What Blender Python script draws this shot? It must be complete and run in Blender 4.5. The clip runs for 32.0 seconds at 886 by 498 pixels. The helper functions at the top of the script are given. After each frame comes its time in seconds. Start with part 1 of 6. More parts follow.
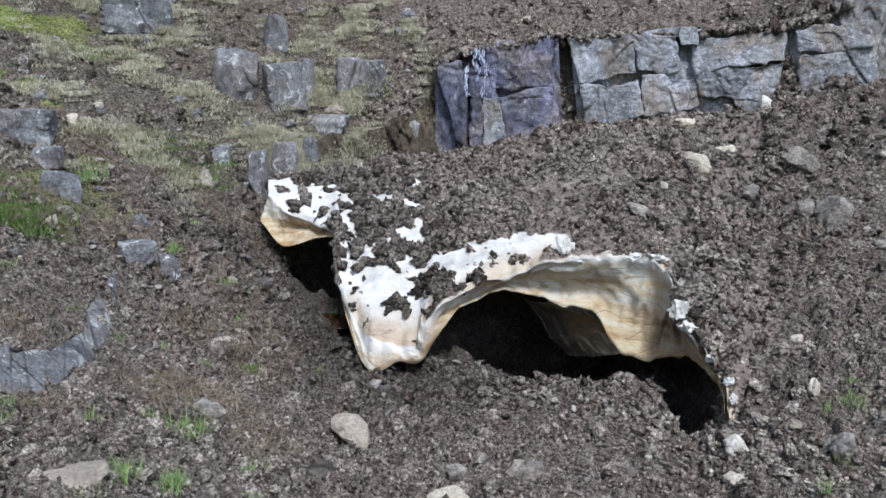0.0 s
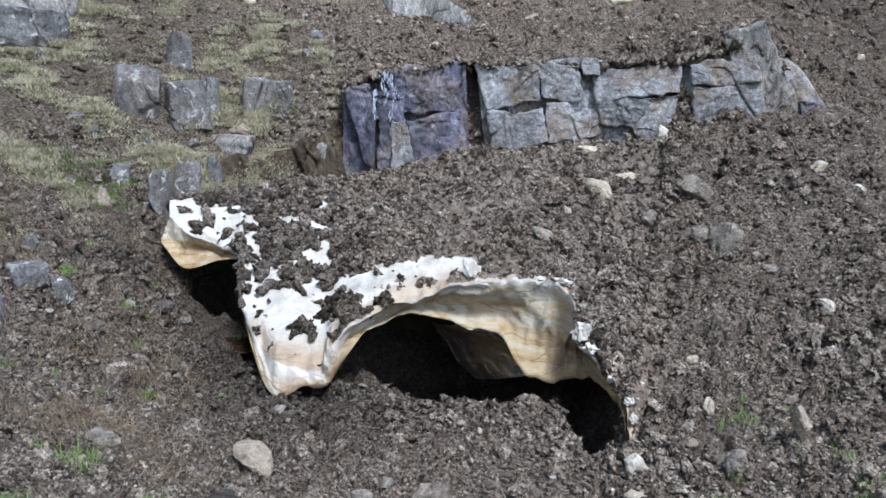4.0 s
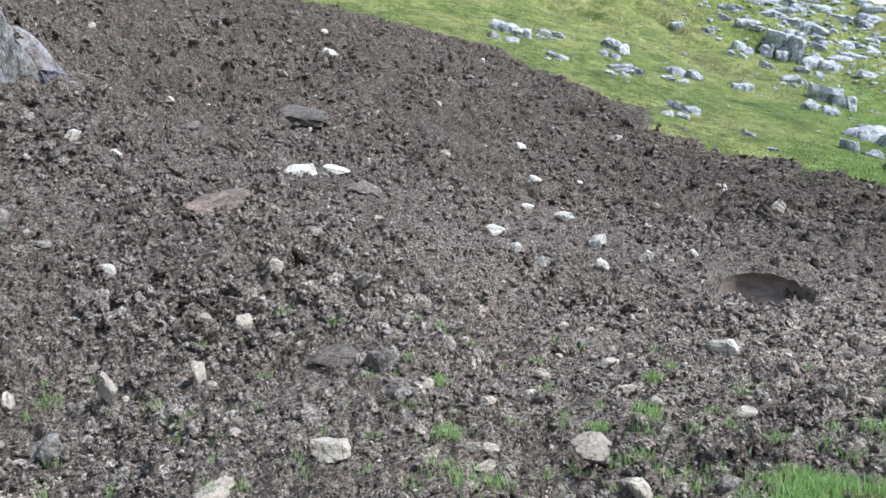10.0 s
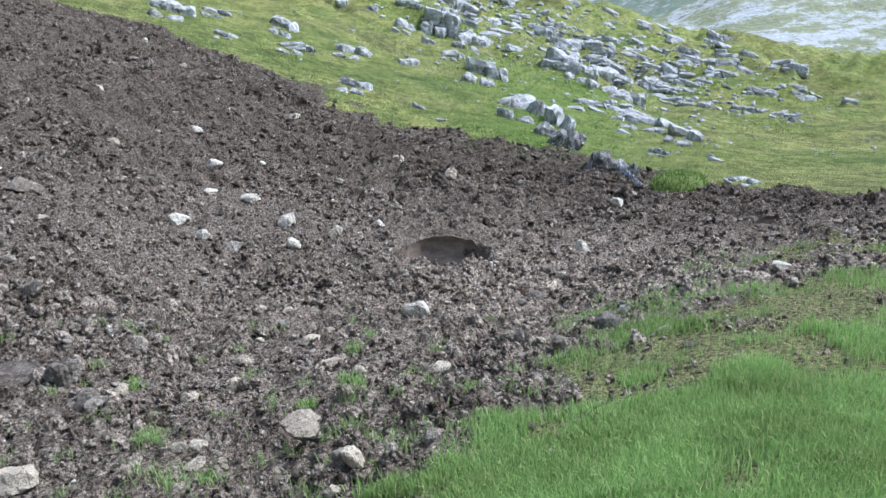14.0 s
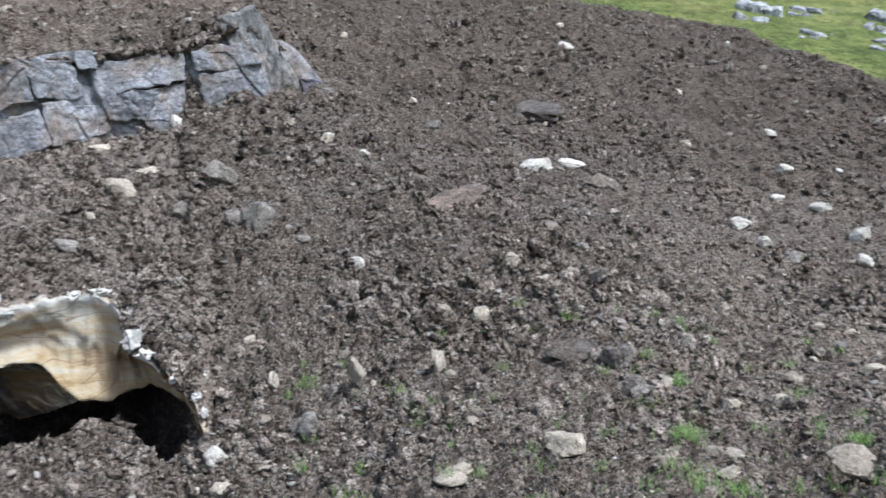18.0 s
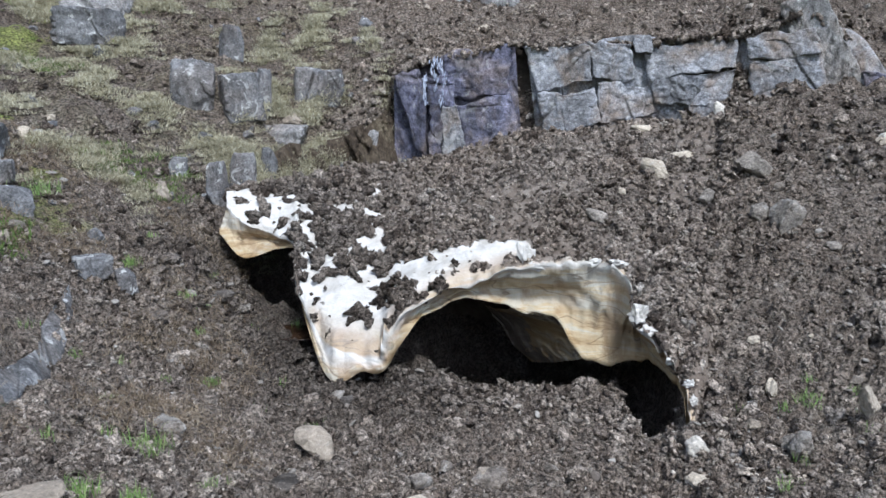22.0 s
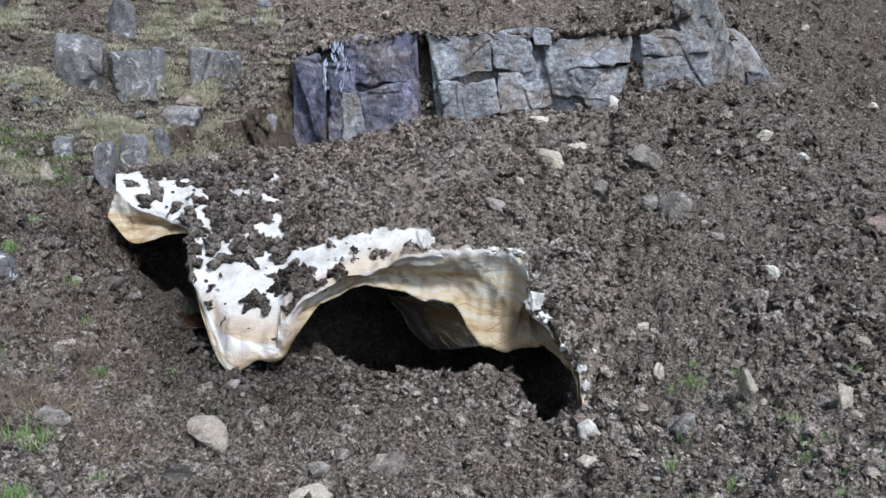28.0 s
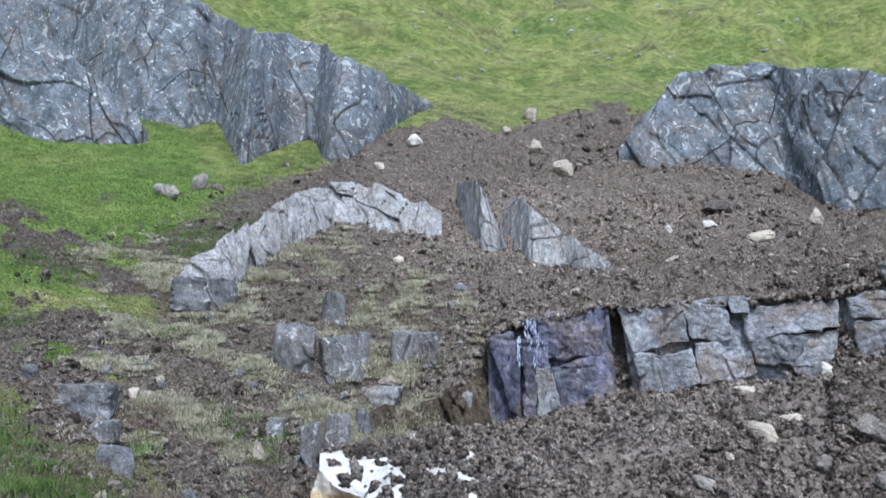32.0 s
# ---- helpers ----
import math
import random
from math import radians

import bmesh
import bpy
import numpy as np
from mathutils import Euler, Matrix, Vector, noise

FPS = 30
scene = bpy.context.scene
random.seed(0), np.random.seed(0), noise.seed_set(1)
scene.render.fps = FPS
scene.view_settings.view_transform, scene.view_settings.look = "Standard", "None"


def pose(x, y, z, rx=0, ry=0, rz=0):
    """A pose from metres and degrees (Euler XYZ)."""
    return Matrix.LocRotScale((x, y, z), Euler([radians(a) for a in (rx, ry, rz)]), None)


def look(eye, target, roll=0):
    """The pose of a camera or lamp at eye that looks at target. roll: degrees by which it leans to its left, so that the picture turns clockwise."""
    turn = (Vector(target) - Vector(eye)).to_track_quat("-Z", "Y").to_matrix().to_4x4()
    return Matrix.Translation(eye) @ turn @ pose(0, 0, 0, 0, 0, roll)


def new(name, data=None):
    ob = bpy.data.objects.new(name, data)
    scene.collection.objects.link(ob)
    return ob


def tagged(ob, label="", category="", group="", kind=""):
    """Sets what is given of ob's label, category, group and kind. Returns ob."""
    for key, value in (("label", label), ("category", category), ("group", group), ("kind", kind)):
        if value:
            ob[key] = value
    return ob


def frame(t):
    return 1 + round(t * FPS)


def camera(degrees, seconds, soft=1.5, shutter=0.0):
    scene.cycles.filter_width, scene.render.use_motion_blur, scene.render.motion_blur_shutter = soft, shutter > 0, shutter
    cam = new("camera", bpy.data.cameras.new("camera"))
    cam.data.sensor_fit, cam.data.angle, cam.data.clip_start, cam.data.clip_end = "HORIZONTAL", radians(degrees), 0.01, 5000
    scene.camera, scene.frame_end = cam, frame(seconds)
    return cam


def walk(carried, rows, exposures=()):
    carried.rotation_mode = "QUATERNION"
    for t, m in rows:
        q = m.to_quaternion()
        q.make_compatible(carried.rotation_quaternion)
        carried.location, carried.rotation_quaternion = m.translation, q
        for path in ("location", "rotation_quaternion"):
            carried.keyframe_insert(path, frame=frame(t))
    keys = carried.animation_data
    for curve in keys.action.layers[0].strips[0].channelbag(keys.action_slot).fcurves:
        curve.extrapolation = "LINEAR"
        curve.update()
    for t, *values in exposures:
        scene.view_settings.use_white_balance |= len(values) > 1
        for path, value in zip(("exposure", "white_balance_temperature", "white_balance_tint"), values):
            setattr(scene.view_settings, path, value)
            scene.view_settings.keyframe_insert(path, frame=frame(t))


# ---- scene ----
cam = camera(56.23, 32.0, soft=1.45, shutter=0.25)
EYE = 4.0
TURNS = [
    (0.0, 76.71, 0.29, 8.01),
    (0.5, 77.79, -0.06, 6.95),
    (1.0, 80.65, -0.53, 5.69),
    (1.5, 80.18, -0.57, 6.92),
    (2.0, 79.24, -1.05, 7.48),
    (2.5, 78.89, -1.72, 8.01),
    (4.5, 77.67, -1.02, 0.52),
    (5.0, 76.24, -0.54, 0.13),
    (5.5, 74.54, -1.48, -5.61),
    (6.0, 76.94, -2.03, -13.48),
    (6.5, 75.52, -2.56, -20.05),
    (7.0, 75.99, -2.03, -23.35),
    (7.5, 76.33, -1.42, -27.04),
    (8.0, 76.00, -0.36, -31.41),
    (8.5, 75.99, -0.08, -37.45),
    (9.0, 76.58, -0.08, -42.98),
    (9.5, 77.65, -0.23, -46.61),
    (10.0, 77.17, -0.68, -46.58),
    (10.5, 76.68, -1.15, -46.93),
    (11.0, 77.32, -1.54, -50.39),
    (11.5, 77.47, -2.10, -53.15),
    (12.0, 77.35, -2.21, -55.95),
    (12.5, 76.64, -1.83, -59.80),
    (13.0, 76.06, -1.00, -63.35),
    (13.5, 75.32, -0.44, -66.80),
    (15.5, 77.18, 1.07, -69.82),
    (16.0, 76.28, 1.43, -66.49),
    (16.5, 76.42, 2.17, -59.90),
    (17.0, 76.73, 3.02, -50.10),
    (17.5, 76.89, 3.24, -39.98),
    (18.0, 77.05, 2.82, -30.82),
    (18.5, 77.07, 2.39, -23.67),
    (19.0, 76.03, 2.59, -15.91),
    (19.5, 76.14, 2.90, -7.97),
    (20.0, 76.79, 2.26, -2.79),
    (20.5, 76.56, 1.64, 0.85),
    (21.0, 75.91, 2.22, 2.76),
    (21.5, 76.80, 1.72, 2.96),
    (22.0, 77.28, 0.65, 5.18),
    (22.5, 77.17, -0.59, 6.94),
    (23.0, 76.78, -1.58, 7.67),
    (23.5, 76.56, -1.48, 7.75),
    (24.0, 76.14, -1.18, 7.77),
    (24.5, 75.79, -0.99, 7.38),
    (25.0, 75.46, -0.92, 6.52),
    (25.5, 75.59, -1.20, 6.15),
    (26.0, 75.92, -1.76, 4.27),
    (26.5, 76.27, -1.99, 2.12),
    (28.5, 76.47, -0.99, -2.05),
    (29.0, 76.48, -0.33, -2.12),
    (29.5, 76.51, 0.53, -1.07),
    (30.0, 76.13, 1.48, 2.82),
    (30.5, 79.53, 1.85, 7.32),
    (31.0, 82.46, 2.23, 9.56),
    (31.5, 89.73, 1.95, 10.60),
    (32.0, 95.29, 1.13, 11.58),
]
# the clip's camera opens up a little as it turns to the dark slope
EXPOSURES = [(t, e, k, 9) for t, e, k in ((0, 0.78, 5850), (5, 0.78, 5880), (6, 0.8, 5880), (8, 1.06, 5880), (10, 1.18, 5850), (13, 1.1, 5820), (17, 1.0, 5880), (18.5, 0.92, 5880), (19.5, 0.82, 5880), (22, 0.8, 5880), (28, 0.78, 5850), (30, 0.72, 5800), (32, 0.82, 5600))]
walk(cam, [(t, pose(0, 0, EYE, rx, ry, rz)) for t, rx, ry, rz in TURNS], EXPOSURES)

# ---- light: a bright overcast sky ----
world = bpy.data.worlds.new("overcast_sky")
scene.world = world
world.use_nodes = True
wn, wl = world.node_tree.nodes, world.node_tree.links
sky = wn.new("ShaderNodeTexSky")
sky.sky_type, sky.sun_disc = "NISHITA", False
sky.sun_elevation, sky.sun_rotation = radians(52), radians(155)
sky.dust_density = 1.2
soft_sky = wn.new("ShaderNodeHueSaturation")
soft_sky.inputs["Saturation"].default_value = 0.65
wl.new(sky.outputs[0], soft_sky.inputs["Color"])
wl.new(soft_sky.outputs[0], wn["Background"].inputs["Color"])
wn["Background"].inputs["Strength"].default_value = 0.15
sun = new("sun", bpy.data.lights.new("sun", "SUN"))
sun.data.energy, sun.data.angle, sun.data.color = 2.6, radians(12), (1.0, 0.97, 0.92)
sun.matrix_world = look((0, 0, 60), (-17, 36, 0))


# ---- noise ----
def lattice(ix, iy, seed):
    h = (ix.astype(np.int64) * 374761393 + iy.astype(np.int64) * 668265263 + seed * 1274126177) & 0xFFFFFFFF
    h = ((h ^ (h >> 13)) * 1274126177) & 0xFFFFFFFF
    return ((h ^ (h >> 16)) & 0xFFFF) / 65535.0


def wave(x, y, size, seed=0):
    """Smooth noise from -1 to 1 with bumps of that size."""
    x, y = np.asarray(x, float) / size, np.asarray(y, float) / size
    ix, iy = np.floor(x), np.floor(y)
    fx, fy = x - ix, y - iy
    fx, fy = fx * fx * (3 - 2 * fx), fy * fy * (3 - 2 * fy)
    a, b = lattice(ix, iy, seed), lattice(ix + 1, iy, seed)
    c, d = lattice(ix, iy + 1, seed), lattice(ix + 1, iy + 1, seed)
    return 2 * ((a * (1 - fx) + b * fx) * (1 - fy) + (c * (1 - fx) + d * fx) * fy) - 1


def voronoi(x, y, size, seed):
    """Cells of uneven size: a random number of the cell, distance to its rim, and a tilt across it."""
    x, y = np.asarray(x, float) / size, np.asarray(y, float) / size
    ix, iy = np.floor(x), np.floor(y)
    best, second = np.full(x.shape, 9.0), np.full(x.shape, 9.0)
    value, tilt = np.zeros(x.shape), np.zeros(x.shape)
    for dx in (-1, 0, 1):
        for dy in (-1, 0, 1):
            cx, cy = ix + dx, iy + dy
            px, py = cx + lattice(cx, cy, seed), cy + lattice(cx, cy, seed + 1)
            d = np.hypot(x - px, y - py)
            near = d < best
            second = np.where(near, best, np.minimum(second, d))
            best = np.where(near, d, best)
            v = lattice(cx, cy, seed + 2)
            value = np.where(near, v, value)
            tilt = np.where(near, (x - px) * (lattice(cx, cy, seed + 3) - 0.5) + (y - py) * (lattice(cx, cy, seed + 4) - 0.5), tilt)
    return value - 0.5, second - best, tilt


def clods(x, y, size, seed):
    """Heaped lumps of that size, rounded on top, with narrow gaps between them."""
    wx, wy = x + wave(x, y, size * 0.7, seed + 7) * size * 0.35, y + wave(x, y, size * 0.7, seed + 8) * size * 0.35
    value, edge, tilt = voronoi(wx, wy, size, seed)
    return np.sqrt(np.clip(edge, 0, 0.55)) * (0.75 + 0.9 * value) + 0.5 * tilt - 0.35


def smooth(a, b, x):
    k = np.clip((np.asarray(x, float) - a) / (b - a), 0, 1)
    return k * k * (3 - 2 * k)


def curve(knots, values, x):
    """Monotone cubic through the knots (values: knots first)."""
    knots, values, x = np.asarray(knots, float), np.asarray(values, float), np.asarray(x, float)
    h = np.diff(knots)
    shape = (len(h),) + (1,) * (values.ndim - 1)
    d = np.diff(values, axis=0) / h.reshape(shape)
    m = np.zeros_like(values)
    m[0], m[-1] = d[0], d[-1]
    same = d[1:] * d[:-1] > 0
    m[1:-1] = np.where(same, 2 * d[1:] * d[:-1] / np.where(same, d[1:] + d[:-1], 1), 0)
    i = np.clip(np.searchsorted(knots, x) - 1, 0, len(h) - 1)
    t = ((x - knots[i]) / h[i]).reshape((-1,) + (1,) * (values.ndim - 1))
    hh = h[i].reshape(t.shape)
    return ((2 * t**3 - 3 * t**2 + 1) * values[i] + (t**3 - 2 * t**2 + t) * hh * m[i]
            + (-2 * t**3 + 3 * t**2) * values[i + 1] + (t**3 - t**2) * hh * m[i + 1])


# ---- the lie of the land: cross sections seen from the standing place, by compass turn ----
SECTIONS = {}


def section(turn, *knots):
    """A cross section: distance in metres and slope of the line of sight in degrees, outwards."""
    SECTIONS[turn] = [(0.45, EYE - 1.68)] + [(r, EYE + r * math.tan(radians(e))) for r, e in knots]


section(-180, (4, -15), (7, -6), (10, -2), (14, 1), (17, 3), (20, 4.5), (24, 6), (30, 8), (38, 10), (70, 13), (150, 15), (500, 9), (4500, 0.3))
section(-110, (4, -18), (7, -8), (10, -3), (14, 0), (17, 2), (20, 4), (24, 6), (30, 9), (38, 12), (70, 16), (150, 20), (500, 12), (4500, 0.3))
section(-60, (4, -26), (7, -17), (10, -9), (13, -4), (15, -2), (18, 0.5), (23, 4.5), (30, 9), (38, 13.5), (62, 20), (155, 26), (500, 14), (4500, 0.3))
section(-40, (4.8, -27), (7, -20.5), (9, -13), (11.5, -8), (14, -3.5), (17, 0), (22, 4.5), (28, 9), (36, 12.6), (60, 20), (150, 27), (500, 15), (4500, 0.3))
section(-30, (5.6, -28), (8, -21.5), (10.5, -14), (13, -8), (15, -4.5), (18, -0.5), (23, 4), (28, 8.5), (36, 12.3), (60, 20), (150, 27), (500, 15), (4500, 0.3))
section(-22, (6.5, -29), (9, -22), (12, -15), (14.5, -9.5), (16, -6), (18.5, -0.5), (23, 4), (28, 8.5), (36, 12), (60, 19), (150, 26), (500, 15), (4500, 0.3))
section(-14, (6.9, -30), (10, -21.6), (13, -17), (15.5, -11.5), (17, -6.5), (19, -1), (23, 4), (29, 9), (38, 14), (60, 18.5), (150, 25), (500, 14), (4500, 0.3))
section(-5, (6.9, -30), (10.2, -21.3), (13, -17.2), (16, -13.5), (17.4, -11), (18.2, 0.6), (23, 3.8), (31, 8.5), (42, 14.3), (70, 18), (160, 24), (500, 14), (4500, 0.3))
section(5, (6.9, -30), (9.8, -22), (12.5, -18), (15.8, -13), (17.4, -8), (18.2, 1.2), (23, 4), (31, 8), (42, 13.2), (70, 17), (160, 23), (500, 13), (4500, 0.3))
section(11, (6.8, -30), (8.9, -24.3), (11, -20), (15, -10), (17.2, -6), (18.2, 1.5), (23, 3.5), (30, 7), (40, 10), (70, 15), (160, 25), (500, 12), (4500, 0.3))
section(12.4, (6.75, -29.7), (8.75, -24.2), (11, -15.4), (15, -5.4), (17.1, -4.5), (18.2, 1.6), (22.5, 3.2), (29.5, 6.3), (39, 8.8), (70, 14), (160, 25), (500, 11.5), (4500, 0.3))
section(13.7, (6.7, -29.5), (8.6, -24), (11, -14.5), (15, -3.6), (17, -3.4), (18.2, 1.7), (22, 3), (29, 5.7), (38, 7.7), (70, 13), (160, 25), (500, 11), (4500, 0.3))
section(22, (6.3, -29), (8.6, -22.5), (11.5, -12.5), (15.5, -2.9), (17.5, -1.5), (20, 1.0), (25, 3.0), (31, 4.8), (38, 6.2), (70, 12), (160, 24), (500, 10), (4500, 0.3))
section(32, (5.6, -29), (8.5, -20.5), (12, -11), (16, -6.5), (20, -3.5), (25, -0.5), (30, 1.9), (34, 3.3), (38, 4.2), (75, 10), (160, 18), (500, 9), (4500, 0.3))
section(44, (4.8, -30), (8, -21), (12, -13.5), (17, -8.3), (22, -4), (27, -1), (31, 0.8), (34, 1.8), (37, 2.4), (75, 7.5), (160, 11), (500, 7), (4500, 0.3))
section(52.5, (4.4, -30.5), (8, -22), (12, -15.5), (17, -10.5), (21, -6.5), (25, -3.7), (29, -1.9), (31, -1.1), (33, -0.5), (75, 5.5), (160, 9), (500, 5), (4500, 0.3))
section(64, (4.0, -30.7), (8, -20.5), (13, -14.8), (17, -11.7), (20, -9.2), (22.5, -7.5), (24.5, -6.3), (26, -5.7), (28, -5), (70, 2.3), (150, 6.3), (500, 3), (4500, 0.3))
section(75, (3.9, -30.5), (7, -22.5), (12, -16), (16, -12.9), (19, -10.9), (21.5, -9.4), (23.5, -8.3), (25, -7.6), (27, -7), (70, -0.6), (140, 3.4), (500, 1), (4500, 0.3))
section(84, (3.9, -29), (7, -21), (12, -14.8), (16, -12.5), (18.5, -11.3), (20.5, -10.6), (22, -10), (24, -9.4), (27, -8.6), (70, -3), (140, 0.8), (500, -0.3), (4500, 0.3))
section(95, (3.9, -27), (7, -19), (12, -13), (16, -11), (19, -10), (21, -9.5), (23, -9.2), (25, -8.9), (28, -8.3), (70, -4), (140, -1.2), (500, -0.6), (4500, 0.3))
section(125, (4, -24), (7, -15), (12, -10), (16, -8), (19, -7.2), (21, -6.8), (23, -6.3), (25, -5.9), (28, -5), (70, -2), (150, 1), (500, 1), (4500, 0.3))
section(180, (4, -15), (7, -6), (10, -2), (14, 1), (17, 3), (20, 4.5), (24, 6), (30, 8), (38, 10), (70, 13), (150, 15), (500, 9), (4500, 0.3))

TURN_KNOTS = sorted(SECTIONS)
LAND = np.array([SECTIONS[a] for a in TURN_KNOTS])          # turn, knot, (distance, height)

# edge of the earth slide against the grass: distance by compass turn
SLIDE_TURNS = (-60, -42, -34, -27, -20, -12, -3, 3, 12, 22, 32.7, 44, 52.5, 64, 75, 84, 95, 112)
SLIDE_FAR = (6, 13, 23, 27, 33, 38, 43, 42, 40, 38, 38, 37, 33, 28, 27, 25, 21, 19)
MEADOW_TURNS = (40, 50, 58, 64, 70, 77, 84, 92, 110)
MEADOW_FAR = (0.7, 1.4, 2.3, 3.2, 3.9, 4.9, 6.2, 7.4, 9)


def zones(x, y):
    """Slide soil 0..1, and dry tussock 0..1, at a place."""
    r, a = np.hypot(x, y), np.degrees(np.arctan2(x, y))
    wob = wave(x, y, 2.5, 5) * 0.06 + wave(x, y, 0.9, 6) * 0.04
    far = np.interp(a, SLIDE_TURNS, SLIDE_FAR, left=1, right=14)
    near = np.interp(a, MEADOW_TURNS, MEADOW_FAR, left=0, right=14)
    wide = 0.03 + 0.25 * (1 - smooth(-30, -12, a))
    soil = (1 - smooth(1 - wide, 1 + wide, r / far + wob)) * smooth(0.75, 1.6, (r + 0.01) / (near + 0.01) + wob * 5 + wave(x, y, 1.3, 17) * 0.3 + wave(x, y, 0.45, 20) * 0.35)
    soil = soil * (1 - 0.75 * smooth(0.1, 0.5, wave(x, y, 1.5, 22) + 0.6 * wave(x, y, 0.5, 23)) * (1 - smooth(-32, -25, a)) * smooth(9, 13, r))
    soil = np.maximum(soil, 0.8 * smooth(0.1, 0.5, wave(x, y, 1.8, 24) + 0.6 * wave(x, y, 0.6, 25)) * (1 - smooth(-31, -27, a)) * smooth(8, 12, r) * (1 - smooth(26, 31, r)))
    soil = np.where((a < -60) | (a > 112), 0, soil)
    dry = smooth(-38, -30, a) * (1 - smooth(-13, -7, a)) * smooth(13, 14.6, r - 1.8 * smooth(-26, -22, a)) * (1 - smooth(23, 26, r))
    bank = smooth(-60, -45, a) * (1 - smooth(-30, -25, a)) * smooth(6.5, 8, r) * (1 - smooth(13, 15, r))
    return soil, np.maximum(dry, 0.12 * bank)


def lush_turf(x, y):
    """Wet bright green turf: under the crag, and along the burn on the hill."""
    r, a = np.hypot(x, y), np.degrees(np.arctan2(x, y))
    w = wave(x, y, 4, 26) * 0.35 + wave(x, y, 1.5, 27) * 0.25
    under_crag = (1 - smooth(-28, -24, a + 0.35 * (r - 30))) * smooth(18, 27, r) * (1 - smooth(42, 48, r)) * smooth(-58, -48, a)
    left = (1 - smooth(-37, -32, a)) * smooth(10, 13, r) * (1 - smooth(42, 48, r)) * smooth(-0.3, 0.4, wave(x, y, 2.2, 28) + 0.7 * wave(x, y, 0.8, 29))
    burn = np.exp(-((a - 76) / 7) ** 2) * smooth(22, 26, r) * (1 - smooth(45, 80, r))
    return np.clip(np.maximum(np.maximum(under_crag, 0.8 * left), burn) * (1 + w) - 0.15, 0, 1)


def bumps(x, y):
    r = np.hypot(x, y)
    soil, dry = zones(x, y)
    big = wave(x, y, 9, 1) * 0.10 + wave(x, y, 3.2, 2) * 0.07
    fine = wave(x, y, 1.1, 3) * 0.05 + wave(x, y, 0.45, 4) * 0.045 + wave(x, y, 0.2, 7) * 0.03
    hill = wave(x, y, 30, 8) * 0.9 + wave(x, y, 12, 9) * 0.55 + wave(x, y, 5, 10) * 0.8 - np.abs(wave(x, y, 3, 14)) * 0.9
    tussock = (np.abs(wave(x, y, 0.8, 18)) - 0.5) * -0.22 + wave(x, y, 0.35, 19) * 0.07
    big = big + tussock * dry
    return big * smooth(3, 8, r) + fine * (0.45 + 0.55 * soil + 0.8 * dry) * smooth(1, 4, r) + hill * smooth(32, 75, r) * (1 + r / 200)


def sheet(name, pts, material, attrs=None, wrap=False):
    """One mesh from a grid of points (rows, columns, 3)."""
    n, m = pts.shape[:2]
    idx = np.arange(n * m).reshape(n, m)
    if wrap:
        idx = np.concatenate([idx, idx[:, :1]], 1)
    quads = np.stack([idx[:-1, :-1], idx[:-1, 1:], idx[1:, 1:], idx[1:, :-1]], -1).reshape(-1, 4)
    me = bpy.data.meshes.new(name)
    me.vertices.add(n * m)
    me.vertices.foreach_set("co", pts.reshape(-1).astype(np.float32))
    me.loops.add(quads.size)
    me.loops.foreach_set("vertex_index", quads.reshape(-1).astype(np.int32))
    me.polygons.add(len(quads))
    me.polygons.foreach_set("loop_start", (np.arange(len(quads)) * 4).astype(np.int32))
    me.update(calc_edges=True)
    me.polygons.foreach_set("use_smooth", np.ones(len(quads), bool))
    for key, val in (attrs or {}).items():
        me.attributes.new(key, "FLOAT", "POINT").data.foreach_set("value", val.reshape(-1).astype(np.float32))
    me.materials.append(material)
    return new(name, me)


